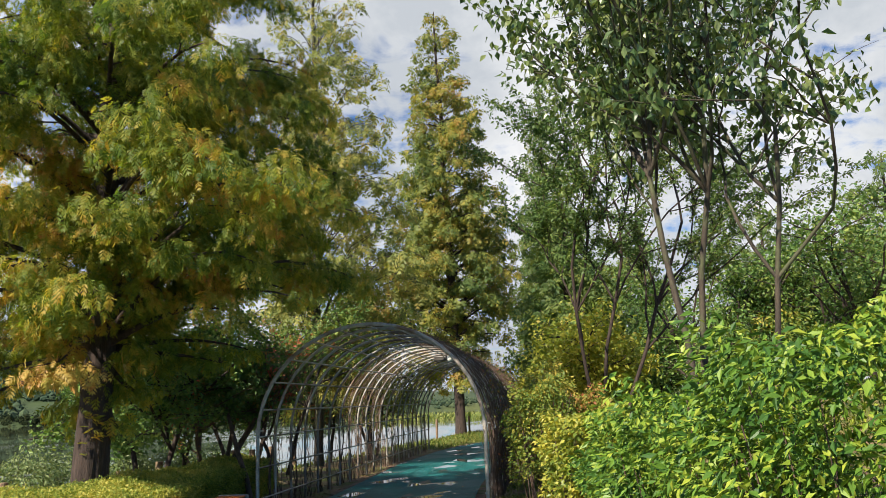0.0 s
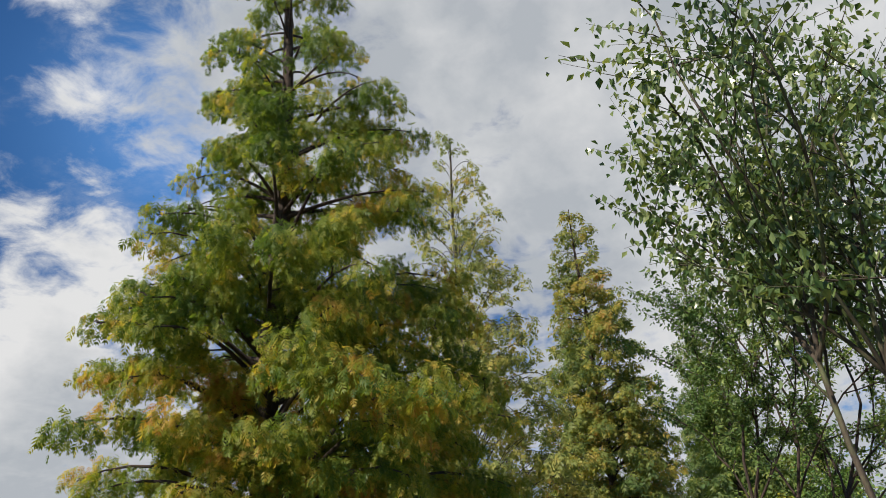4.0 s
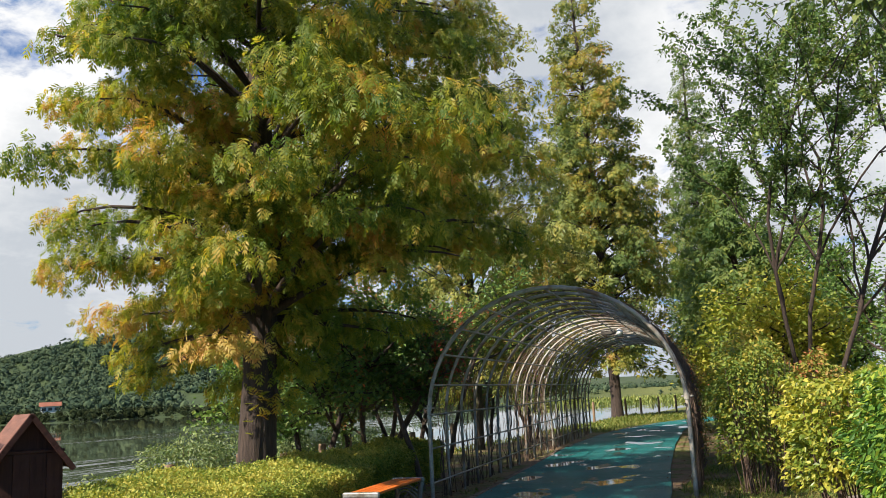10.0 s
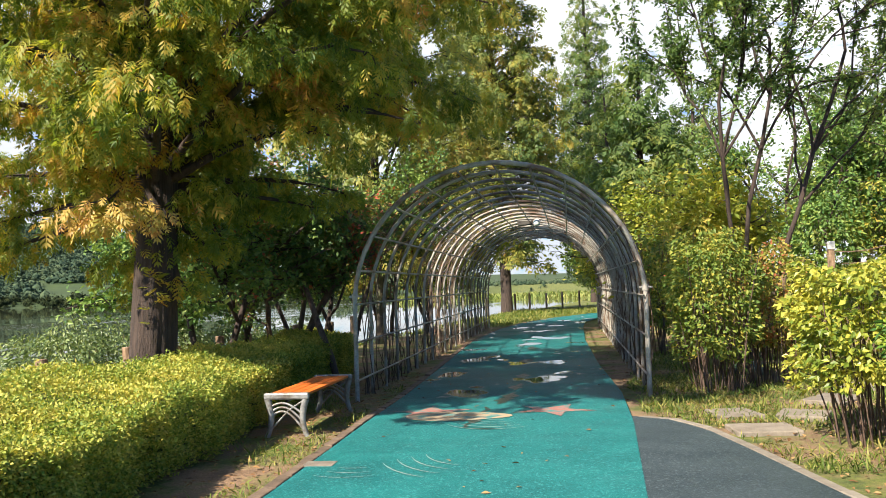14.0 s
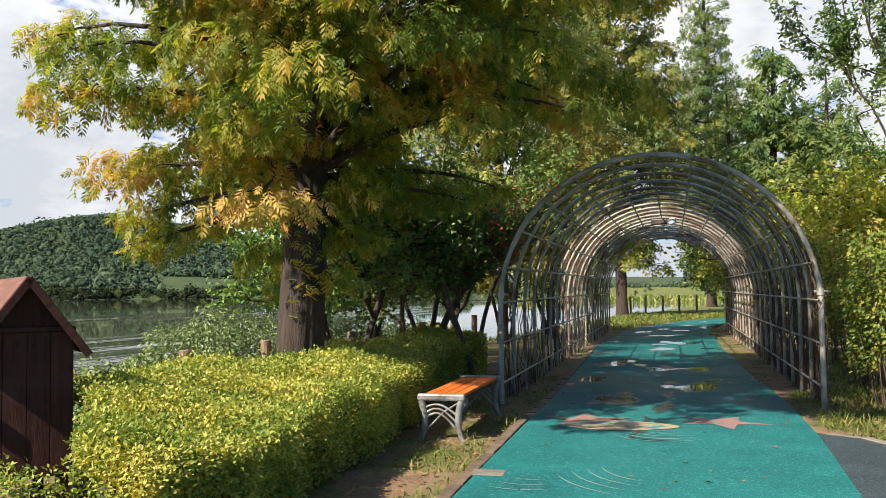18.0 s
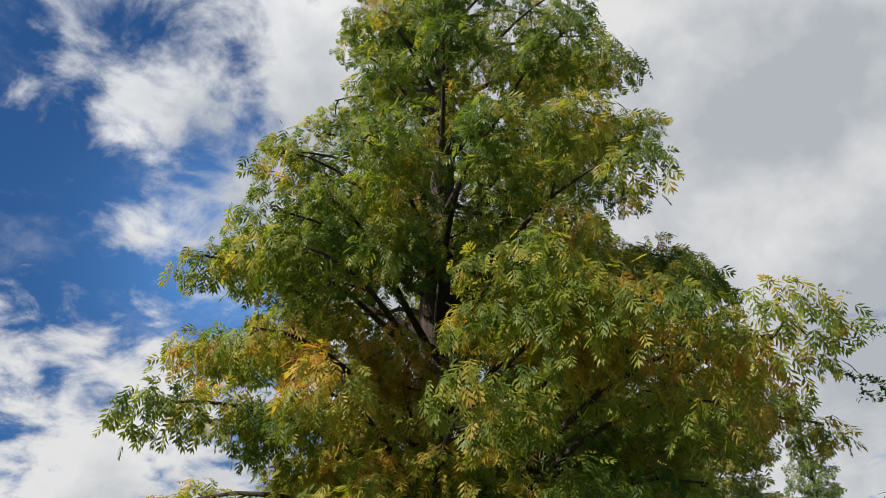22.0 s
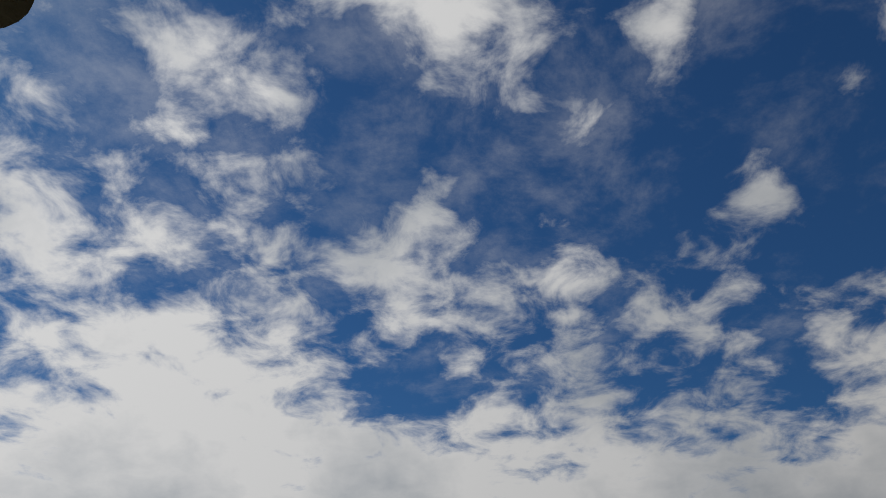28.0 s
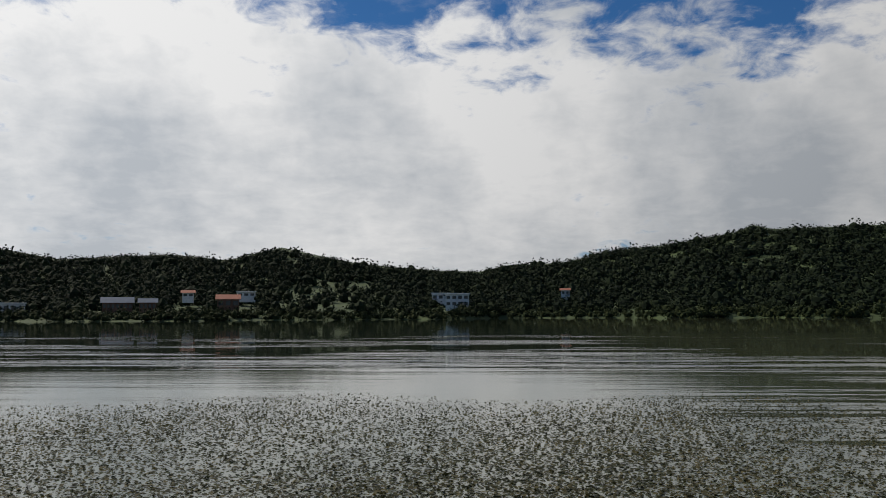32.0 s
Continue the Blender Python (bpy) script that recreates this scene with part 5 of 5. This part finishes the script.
for k, (x, y, h, s) in enumerate(((-5.75, 14.3, 4.4, 1.6), (-5.0, 16.4, 4.6, 2.0), (-5.2, 19.0, 5.0, 2.4), (-5.6, 23.0, 5.0, 2.2), (-4.75, 12.3, 4.6, 2.3))):
    broadleaf((x, y, float(height_at(x, y))), 2, h, s, MYRTLE if k % 2 else GREEN, 9000, 0.10, BARK, "dark leafy tree at the lake bank", seed=40 + k, group="trees on the lake bank", crown_from=0.5, thick=0.06, bushy=0.08)
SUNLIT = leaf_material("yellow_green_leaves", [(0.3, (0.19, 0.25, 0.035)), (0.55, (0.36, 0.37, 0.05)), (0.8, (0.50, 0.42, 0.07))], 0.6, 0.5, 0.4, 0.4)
OLIVE = leaf_material("olive_leaves", [(0.3, (0.10, 0.165, 0.032)), (0.55, (0.25, 0.29, 0.05)), (0.8, (0.48, 0.36, 0.07))], 0.5, 0.5, 0.32, 0.5)
for k, (x, y, h, n) in enumerate(((2.9, 19.0, 4.0, 6000), (9.5, 19.5, 5.2, 5000), (2.6, 22.5, 4.3, 6000), (8.6, 29.5, 6.0, 5000), (1.6, 28.0, 4.8, 5000), (6.0, 30.0, 7.5, 5000), (10.0, 29.0, 7.0, 5000), (13.5, 27.0, 6.5, 4500), (12.0, 20.0, 4.4, 4000), (16, 24, 7, 4500), (-0.8, 38.5, 5.0, 4500), (2.2, 44.5, 5.5, 4500), (4.5, 37, 6.5, 4500), (11.0, 32.0, 6.0, 5000), (15.0, 31.0, 6.5, 5000), (18.5, 28.0, 6.5, 5000))):
    broadleaf((x, y, float(height_at(x, y))), 3, h, 2.0, (SUNLIT, OLIVE)[k % 4 // 2] if k in (0, 4, 10, 2, 9) else GREEN, int(n * 1.5), 0.095 + 0.0025 * y, BARK, "rounded leafy tree behind the tunnel" if x < 4 else "rounded leafy tree on the lawn bank", seed=60 + k, group="small trees behind the tunnel" if x < 4 else "small trees on the lawn bank", crown_from=0.2, thick=0.07, bushy=0.16)

broadleaf((-5.3, 26.5, 0), 3, 6.0, 1.4, SUNLIT, 8000, 0.14, BARK, "yellow-green leafy tree behind the tunnel", seed=130, group="small trees behind the tunnel", crown_from=0.4, thick=0.06, bushy=0.14)

# ---------------- shrubs ----------------
BROWNING = leaf_material("browning_leaves", [(0.3, (0.12, 0.18, 0.035)), (0.5, (0.30, 0.32, 0.06)), (0.65, (0.42, 0.28, 0.08)), (0.8, (0.36, 0.13, 0.06))], 1.3, 0.5, 0.35, 0.5)
shrub("yellow_shrub", (3.85, 8.35, 0), (0.62, 0.72, 1.5), YELLOW, 7600, 0.066, "bright yellow leafy shrub with bare stems below", 3, "shrubs beside the grey path", 44, 0.34, 0.35, wide=0.62)
for k, (x, y, a, b, h, n) in enumerate(((4.55, 6.9, 0.75, 0.85, 1.55, 4200), (5.05, 4.9, 0.85, 1.0, 1.75, 5200), (5.75, 3.1, 0.95, 1.0, 2.05, 6000), (6.7, 1.6, 0.95, 1.0, 2.2, 5000))):
    shrub("lime_shrub", (x, y, 0), (a, b, h), LIME, int(n * 2.3), 0.078, "fresh lime-green leafy shrub beside the path", 70 + k, "shrubs beside the grey path", 20, 0.04, 0.25, wide=0.42)
shrub("green_shrub", (2.70, 11.8, 0), (0.56, 0.55, 1.95), OLIVE, 6500, 0.062, "upright light green shrub with many bare stems", 81, "shrubs beside the tunnel", 46, 0.20, 0.1, wide=0.6)
shrub("green_shrub", (3.4, 12.4, 0), (0.52, 0.55, 1.8), BROWNING, 6500, 0.060, "upright shrub with browning leaves and bare stems", 82, "shrubs beside the tunnel", 46, 0.26, 0.1, wide=0.6)
shrub("green_shrub", (2.55, 14.2, 0), (0.5, 0.9, 2.3), OLIVE, 3400, 0.085, "tall green shrub crowding the tunnel side", 83, "shrubs beside the tunnel", 26, 0.15)
shrub("green_shrub", (2.0, 17.5, 0), (0.5, 1.3, 2.4), OLIVE, 3000, 0.10, "tall green shrub crowding the tunnel side", 84, "shrubs beside the tunnel", 26, 0.15)
for k in range(8):
    x, y = 6.6 + 1.9 * k, 28.2 - 0.3 * k + 0.5 * math.sin(k * 2.1)
    shrub("lawn_shrub", (x, y, float(height_at(x, y))), (1.25, 1.0, 2.4 + 0.5 * math.sin(k * 1.7)), OLIVE if k % 3 == 1 else GREEN, 2600, 0.15, "rounded leafy shrub behind the rope fence", 110 + k, "shrubs behind the rope fence", 16, wide=0.55)
WILLOW = leaf_material("willow_leaves", [(0.3, (0.078, 0.130, 0.046)), (0.55, (0.169, 0.234, 0.091)), (0.8, (0.312, 0.364, 0.156))], 0.9, 0.45, 0.3, 0.5, 0.5)
for k, (x, y, a, b, h) in enumerate(((-6.4, 9.5, 0.7, 0.7, 1.25), (-6.1, 10.6, 0.9, 0.8, 1.75), (-6.6, 12.2, 0.9, 0.9, 1.6), (-6.2, 13.6, 0.8, 0.9, 1.5), (-6.4, 15.4, 0.8, 1.0, 1.5), (-6.6, 17.4, 0.8, 1.0, 1.4), (-6.9, 19.6, 0.8, 1.1, 1.3))):
    shrub("bank_shrub", (x, y, -0.65), (a, b, h), WILLOW, 7500, 0.07, "pale green willowy shrub on the lake bank", 90 + k, "shrubs on the lake bank", 18, wide=0.45)

# ---------------- grass, litter, water plants ----------------
def blades(name, spots, size, material, label, category="grass", lift=(0.9, 0.35)):
    n = len(spots)
    v, f = scatter(blade_shape(0.10, 0.013, 0.3), np.array(spots), RNG.uniform(0, 6.283, n), RNG.normal(lift[0], lift[1], n), RNG.normal(0, 0.6, n), size * RNG.uniform(0.5, 1.5, n))
    ob = new(name, mesh_from(name, v, f, material))
    return tagged(ob, label, category, kind="stuff")


GRASS = leaf_material("grass_blades", [(0.3, (0.07, 0.12, 0.02)), (0.55, (0.17, 0.21, 0.04)), (0.8, (0.34, 0.30, 0.10))], 1.2, 0.6, 0.3, 0.6)
LITTER = leaf_material("dry_leaves", [(0.3, (0.14, 0.07, 0.03)), (0.6, (0.26, 0.14, 0.06)), (0.85, (0.38, 0.25, 0.11))], 3, 0.8, 0.1, 0.8)
RNG = np.random.default_rng(17)


def lawn_spots(n, x0, x1, y0, y1, keep):
    x, y = RNG.uniform(x0, x1, n), RNG.uniform(y0, y1, n)
    ok = keep(x, y)
    x, y = x[ok], y[ok]
    return np.stack([x, y, height_at(x, y) + 0.0], -1)


tuft = lambda x, y: np.sin(x * 3.1 + 1.3 * np.sin(y * 1.7)) + np.sin(y * 2.7 + 1.1 * np.sin(x * 2.3)) + RNG.normal(0, 0.5, len(x))
lawn_side = lambda x, y: np.where(y < 9.5, edge_x(GREY_EDGE, y), edge_x(RIGHT_EDGE, y)) + 0.15
blades("grass", lawn_spots(60000, 1.5, 8, 7.0, 18, lambda x, y: (x > lawn_side(x, y)) & (tuft(x, y) > -0.9) & (np.hypot(x - 2.85, y - 8.8) > 0.3)), 0.85, GRASS, "short patchy lawn grass beside the stepping stones")
blades("grass", lawn_spots(26000, 4, 18, 16, 30, lambda x, y: tuft(x, y) > -1.8), 2.3, GRASS, "longer grass on the lawn bank")
blades("grass", lawn_spots(16000, -3, 0, 3.5, 12, lambda x, y: (x < edge_x(LEFT_EDGE, y) - 0.12) & (x > edge_x(HEDGE_FRONT, y) - 0.05) & (tuft(x * 1.5, y) > 0.35)), 0.75, GRASS, "thin grass on the soil strip before the hedge")
blades("grass", lawn_spots(18000, -7, -1, 29, 47, lambda x, y: (x < edge_x(LEFT_EDGE, y) - 0.15) & (x > bank_x(y) + 0.4)), 1.6, GRASS, "mown grass where the path bends")
blades("grass", lawn_spots(9000, -6.2, -4.9, 1, 30, lambda x, y: (x > bank_x(y) + 0.1) & (x < bank_x(y) + 0.9) & (y > 7)), 1.8, GRASS, "rough grass along the lake bank")


def litter(n, x0, x1, y0, y1, keep, z, label):
    x, y = RNG.uniform(x0, x1, n), RNG.uniform(y0, y1, n)
    ok = keep(x, y)
    p = np.stack([x[ok], y[ok], np.full(ok.sum(), z)], -1)
    k = len(p)
    v, f = scatter(leaf_shape(0.06, 0.028, 0.3, 0.1), p, RNG.uniform(0, 6.283, k), RNG.normal(0.1, 0.15, k), RNG.normal(0, 0.25, k), RNG.uniform(0.5, 1.3, k))
    tagged(new("leaf_litter", mesh_from("leaf_litter", v, f, LITTER)), label, "fallen leaves", kind="stuff")


litter(2600, -3.2, 0, 3.5, 14, lambda x, y: (x < edge_x(LEFT_EDGE, y) - 0.1) & (x > edge_x(HEDGE_FRONT, y) - 0.2), 0.02, "fallen brown leaves on the soil strip")
litter(1500, 1.4, 4.5, 5, 14, lambda x, y: x > lawn_side(x, y), 0.02, "fallen brown leaves beside the grey path")
litter(2600, -4.5, 2.2, 10, 29, lambda x, y: ((x < edge_x(LEFT_EDGE, y)) & (x > edge_x(LEFT_EDGE, y) - 0.8)) | ((x > edge_x(RIGHT_EDGE, y)) & (x < edge_x(RIGHT_EDGE, y) + 0.8)), 0.02, "fallen brown leaves along the tunnel edges")
litter(160, -2.5, 1.6, 6, 26, lambda x, y: (x > edge_x(LEFT_EDGE, y)) & (x < edge_x(RIGHT_EDGE, y)), 0.036, "scattered fallen leaves on the teal path")

PONDWEED = leaf_material("floating_weed", [(0.3, (0.014, 0.017, 0.008)), (0.55, (0.030, 0.033, 0.013)), (0.8, (0.075, 0.066, 0.03))], 0.35, 0.75, 0.15, 0.7, 0.2)
n = 185000
far = 9.5 + 24 * RNG.random(n) ** 1.35
turn = np.radians(RNG.uniform(40, 150, n))
x, y = -far * np.sin(turn), 1.3 + far * np.cos(turn)
thin = (far - 16) / 14 + 0.25 * np.sin(x * 0.35) + 0.2 * np.sin(y * 0.5 + x * 0.2) < RNG.random(n)
ok = thin & (x < bank_x(y) - 1.6)
p = np.stack([x[ok], y[ok], np.full(ok.sum(), WATER_LEVEL + 0.008)], -1)
k = len(p)
v, f = scatter(blade_shape(0.075, 0.060, 0.05), p, RNG.uniform(0, 6.283, k), RNG.normal(0.16, 0.16, k), RNG.normal(0, 0.25, k), RNG.uniform(0.5, 1.25, k))
tagged(new("water_plants", mesh_from("water_plants", v, f, PONDWEED)), "floating dark weed leaves on the lake surface", "water plants", kind="stuff")

# reeds on a low strip out in the lake beyond the tunnel
REED = leaf_material("reed_blades", [(0.3, (0.12, 0.17, 0.04)), (0.55, (0.24, 0.28, 0.07)), (0.8, (0.38, 0.36, 0.12))], 0.05, 0.6, 0.3, 0.5)
n = 7000
far, turn = RNG.uniform(138, 185, n), np.radians(RNG.uniform(-8, 17.5, n))
p = np.stack([-far * np.sin(turn), far * np.cos(turn), np.full(n, WATER_LEVEL - 0.05)], -1)
v, f = scatter(blade_shape(1.1, 0.22, 0.25), p, RNG.uniform(0, 6.283, n), RNG.normal(1.15, 0.25, n), RNG.normal(0, 0.6, n), RNG.uniform(0.6, 1.3, n))
tagged(new("reed_bed", mesh_from("reed_bed", v, f, REED)), "sunlit green reeds standing in the shallow lake", "reeds", kind="stuff")

# a dark rounded stone lying under the shrub
bm = bmesh.new()
bmesh.ops.create_icosphere(bm, subdivisions=3, radius=1)
for v in bm.verts:
    v.co = v.co * (1 + 0.16 * noise.noise(v.co * 1.7)) * 1.0
    v.co.x, v.co.y, v.co.z = v.co.x * 0.26, v.co.y * 0.18, max(v.co.z, -0.4) * 0.17
stone = part("dark_stone", bm, CRACK)
stone.matrix_basis = pose(3.16, 13.5, 0.05, 0, 0, 12)
tagged(stone, "dark rounded stone lying under the shrub", "stone")

# ---------------- far shore ----------------


def far_woods_material(name, tones):
    m, t, out = nodes_of(name)
    geo = t.nodes.new("ShaderNodeNewGeometry")
    big = node(t, "TexNoise", Scale=0.8, Detail=6.0, Roughness=0.7)
    t.links.new(geo.outputs["Position"], big.inputs["Vector"])
    add = t.nodes.new("ShaderNodeMath")
    add.operation = "MULTIPLY_ADD"
    t.links.new(geo.outputs["Random Per Island"], add.inputs[0])
    add.inputs[1].default_value = 0.35
    t.links.new(big.outputs[0], add.inputs[2])
    p = node(t, "BsdfPrincipled", Roughness=0.9)
    p.inputs["Specular IOR Level"].default_value = 0.1
    t.links.new(ramp(t, add.outputs[0], tones), p.inputs["Base Color"])
    t.links.new(p.outputs[0], out.inputs[0])
    return m


# the same forest twice: backlit shade and hazy sunlight are put into the tones
WOODS_SHADED = far_woods_material("far_woods", [(0.4, (0.006, 0.011, 0.006)), (0.65, (0.011, 0.019, 0.009)), (0.9, (0.020, 0.030, 0.012))])
WOODS_LIT = far_woods_material("far_woods_lit_tone", [(0.4, (0.026, 0.048, 0.034)), (0.65, (0.046, 0.074, 0.044)), (0.9, (0.085, 0.112, 0.056))])
SCRUB = far_woods_material("far_scrub", [(0.4, (0.008, 0.014, 0.006)), (0.65, (0.018, 0.028, 0.010)), (0.9, (0.042, 0.050, 0.018))])


def woods(name, n, turn0, turn1, deep0, deep1, size0, size1, material, label, seed, keep=None):
    rng = np.random.default_rng(seed)
    turn = rng.uniform(turn0, turn1, n)
    reach = SHORE * (1 + 0.12 * wave(turn * 0.16, 0.4))
    far = reach + deep0 + (deep1 - deep0) * rng.random(n) ** 0.8
    x, y = -far * np.sin(np.radians(turn)), far * np.cos(np.radians(turn))
    ok = np.ones(n, bool) if keep is None else keep(turn, far - reach, rng)
    x, y = x[ok], y[ok]
    z = height_at(x, y)
    # each crown is a dome of large leaf clumps with a ragged outline
    size = rng.uniform(size0, size1, len(x)) * np.where(rng.random(len(x)) < 0.06, 1.5, 1.0)
    each = 34
    n = len(x) * each
    d = rng.normal(0, 1, (n, 3))
    d /= np.linalg.norm(d, axis=1)[:, None]
    big = np.repeat(size, each)
    tall = np.repeat(rng.uniform(0.8, 1.25, len(x)), each)
    centre = np.repeat(np.stack([x, y, z + size * 0.5], -1), each, 0)
    pos = centre + d * (big * rng.uniform(0.78, 1.08, n))[:, None] * np.stack([np.ones(n), np.ones(n), tall], -1)
    v, f = scatter(blade_shape(1.0, 0.85, 0.1), pos, rng.uniform(0, 6.283, n), rng.normal(0.1, 0.6, n), rng.normal(0, 0.8, n), big * rng.uniform(0.22, 0.44, n))
    f = np.concatenate([f[:, [0, 1, 2]], f[:, [0, 2, 3]]])
    # the shaded body of each crown
    bm = bmesh.new()
    bmesh.ops.create_icosphere(bm, subdivisions=1, radius=1)
    ball, tri = np.array([c.co[:] for c in bm.verts]), np.array([[c.index for c in t.verts] for t in bm.faces])
    bm.free()
    k = len(x)
    body = ball[None] * (size * 0.60)[:, None, None] * rng.uniform(0.8, 1.2, (k, len(ball), 1)) * np.stack([np.ones(k), np.ones(k), tall[::each]], -1)[:, None] + centre[::each][:, None]
    f = np.concatenate([f, (tri[None] + (np.arange(k) * len(ball))[:, None, None]).reshape(-1, 3) + len(v)])
    v = np.concatenate([v, body.reshape(-1, 3)])
    ob = new(name, mesh_from(name, v, f, material))
    return tagged(ob, label, "woods", kind="stuff")


HOUSE_SPOTS = [(92.8, 20), (93.7, 60), (114.4, 34), (111.9, 30), (107.7, 34), (120.6, 30), (107.0, 66), (110.2, 66), (47.5, 40)]


def open_ground(turn, deep):
    """Away from the houses and the ground before them."""
    ok = np.ones(len(turn), bool)
    for a, d in HOUSE_SPOTS:
        ok &= ~((np.abs(turn - a) < 1.1) & (deep < d) & (deep > 13))
    return ok


clearing = lambda turn, deep, rng: open_ground(turn, deep) & ~((np.abs(turn - 101.0) < 4.6 - deep * 0.012) & (deep > 22) & (deep < 190) & (rng.random(len(turn)) < 0.80)) & ~((np.abs(turn - 37.5) < 2.6) & (deep < 90) & (deep > 14))
# lit tone on the hill left of the tunnel, shaded tone across the lake
woods("far_woods", 4600, 20, 64, 10, 300, 1.7, 3.7, WOODS_LIT, "green wooded hill beyond the lake with sunlight and haze in its tone", 8, clearing)
woods("far_woods", 7200, 64, 132, 10, 300, 1.9, 4.1, WOODS_SHADED, "dense green wooded hills beyond the lake with shade in their dark tone", 3, clearing)
woods("far_scrub", 1900, 20, 132, -1, 13, 0.9, 2.2, SCRUB, "lighter scrub and reeds along the far shore", 4)
woods("far_woods", 700, -14, 20, 0, 120, 0.8, 1.9, WOODS_LIT, "low wooded shore at the end of the lake", 5)


def far_house(turn, far, w, d, h, wall, roof, flat, label, floors=1, bays=4, lift=0.0):
    """A house on the far shore: walls, roof and each window."""
    far = SHORE * (1 + 0.12 * float(wave(np.array(turn * 0.16), 0.4))) + far
    x, y = -far * math.sin(radians(turn)), far * math.cos(radians(turn))
    z = float(height_at(x, y)) + lift
    b = thing("far_house", (x, y, z), label, "house", turn=turn + 90 + 180)
    part("wall", box_bm(-d / 2, d / 2, -w / 2, w / 2, -2.2, h), wall, b)
    if flat:
        part("roof", box_bm(-d / 2 - 0.5, d / 2 + 0.5, -w / 2 - 0.5, w / 2 + 0.5, h, h + 0.5, bevel=0.1), roof, b)
    else:
        bm = bmesh.new()
        e, top = 0.7, h + d * 0.28
        pts = [(-d / 2 - e, -w / 2 - e, h), (d / 2 + e, -w / 2 - e, h), (d / 2 + e, w / 2 + e, h), (-d / 2 - e, w / 2 + e, h), (0, -w / 2 - e, top), (0, w / 2 + e, top)]
        v = [bm.verts.new(p) for p in pts]
        for f in ((0, 1, 4), (1, 2, 5, 4), (2, 3, 5), (3, 0, 4, 5), (3, 2, 1, 0)):
            bm.faces.new([v[i] for i in f])
        part("roof", bm, roof, b)
    for fl in range(floors):
        for k in range(bays):
            yy, zz = -w / 2 + w * (k + 0.5) / bays, h * (fl + 0.28) / floors
            ww, hh = w / bays * 0.32, h / floors * 0.5
            for face in (-1, 1):
                part("window", box_bm(face * d / 2 - 0.06, face * d / 2 + 0.06, yy - ww, yy + ww, zz, zz + hh), DARK_GLASS, b)


HOUSES = [
    (92.8, 34.0, 10.0, 8.0, 5.4, WHITE_PAINT, WHITE_PAINT, True, "white two-storey house on the far shore", 2, 4, 1.6),
    (93.9, 70.0, 8.0, 7.0, 3.0, WHITE_PAINT, WHITE_PAINT, True, "pale house above the white house", 1, 3, 3.0),
    (114.4, 26.0, 11.0, 8.0, 2.8, BROWN_WALL, BLUE_ROOF, False, "long low building with a blue roof", 1, 7, 1.0),
    (112.6, 24.0, 6.0, 6.0, 2.8, BROWN_WALL, BLUE_ROOF, False, "low brown building on the far shore", 1, 4, 1.0),
    (107.7, 30.0, 8.5, 7.0, 3.4, BROWN_WALL, RED_ROOF, False, "brown house with a red roof across the lake", 1, 3, 1.5),
    (120.6, 22.0, 14.0, 8.0, 3.8, WHITE_PAINT, WHITE_PAINT, True, "low white building on the far shore", 1, 5),
    (106.6, 62.0, 8.0, 6.0, 2.2, WHITE_PAINT, WHITE_PAINT, True, "small white shed on the hillside", 1, 3, 4.0),
    (110.2, 60.0, 4.5, 4.5, 1.9, WHITE_PAINT, RED_ROOF, False, "small pale hut on the hillside", 1, 2, 4.0),
    (85.7, 60.0, 4.0, 4.0, 2.6, WHITE_PAINT, RED_ROOF, False, "small pale hut among the trees", 1, 2, 5.0),
    (47.5, 34.0, 7.0, 6.0, 2.4, WHITE_PAINT, RED_ROOF, False, "pale house with a red roof across the lake", 1, 3),
]
for h in HOUSES:
    far_house(*h)
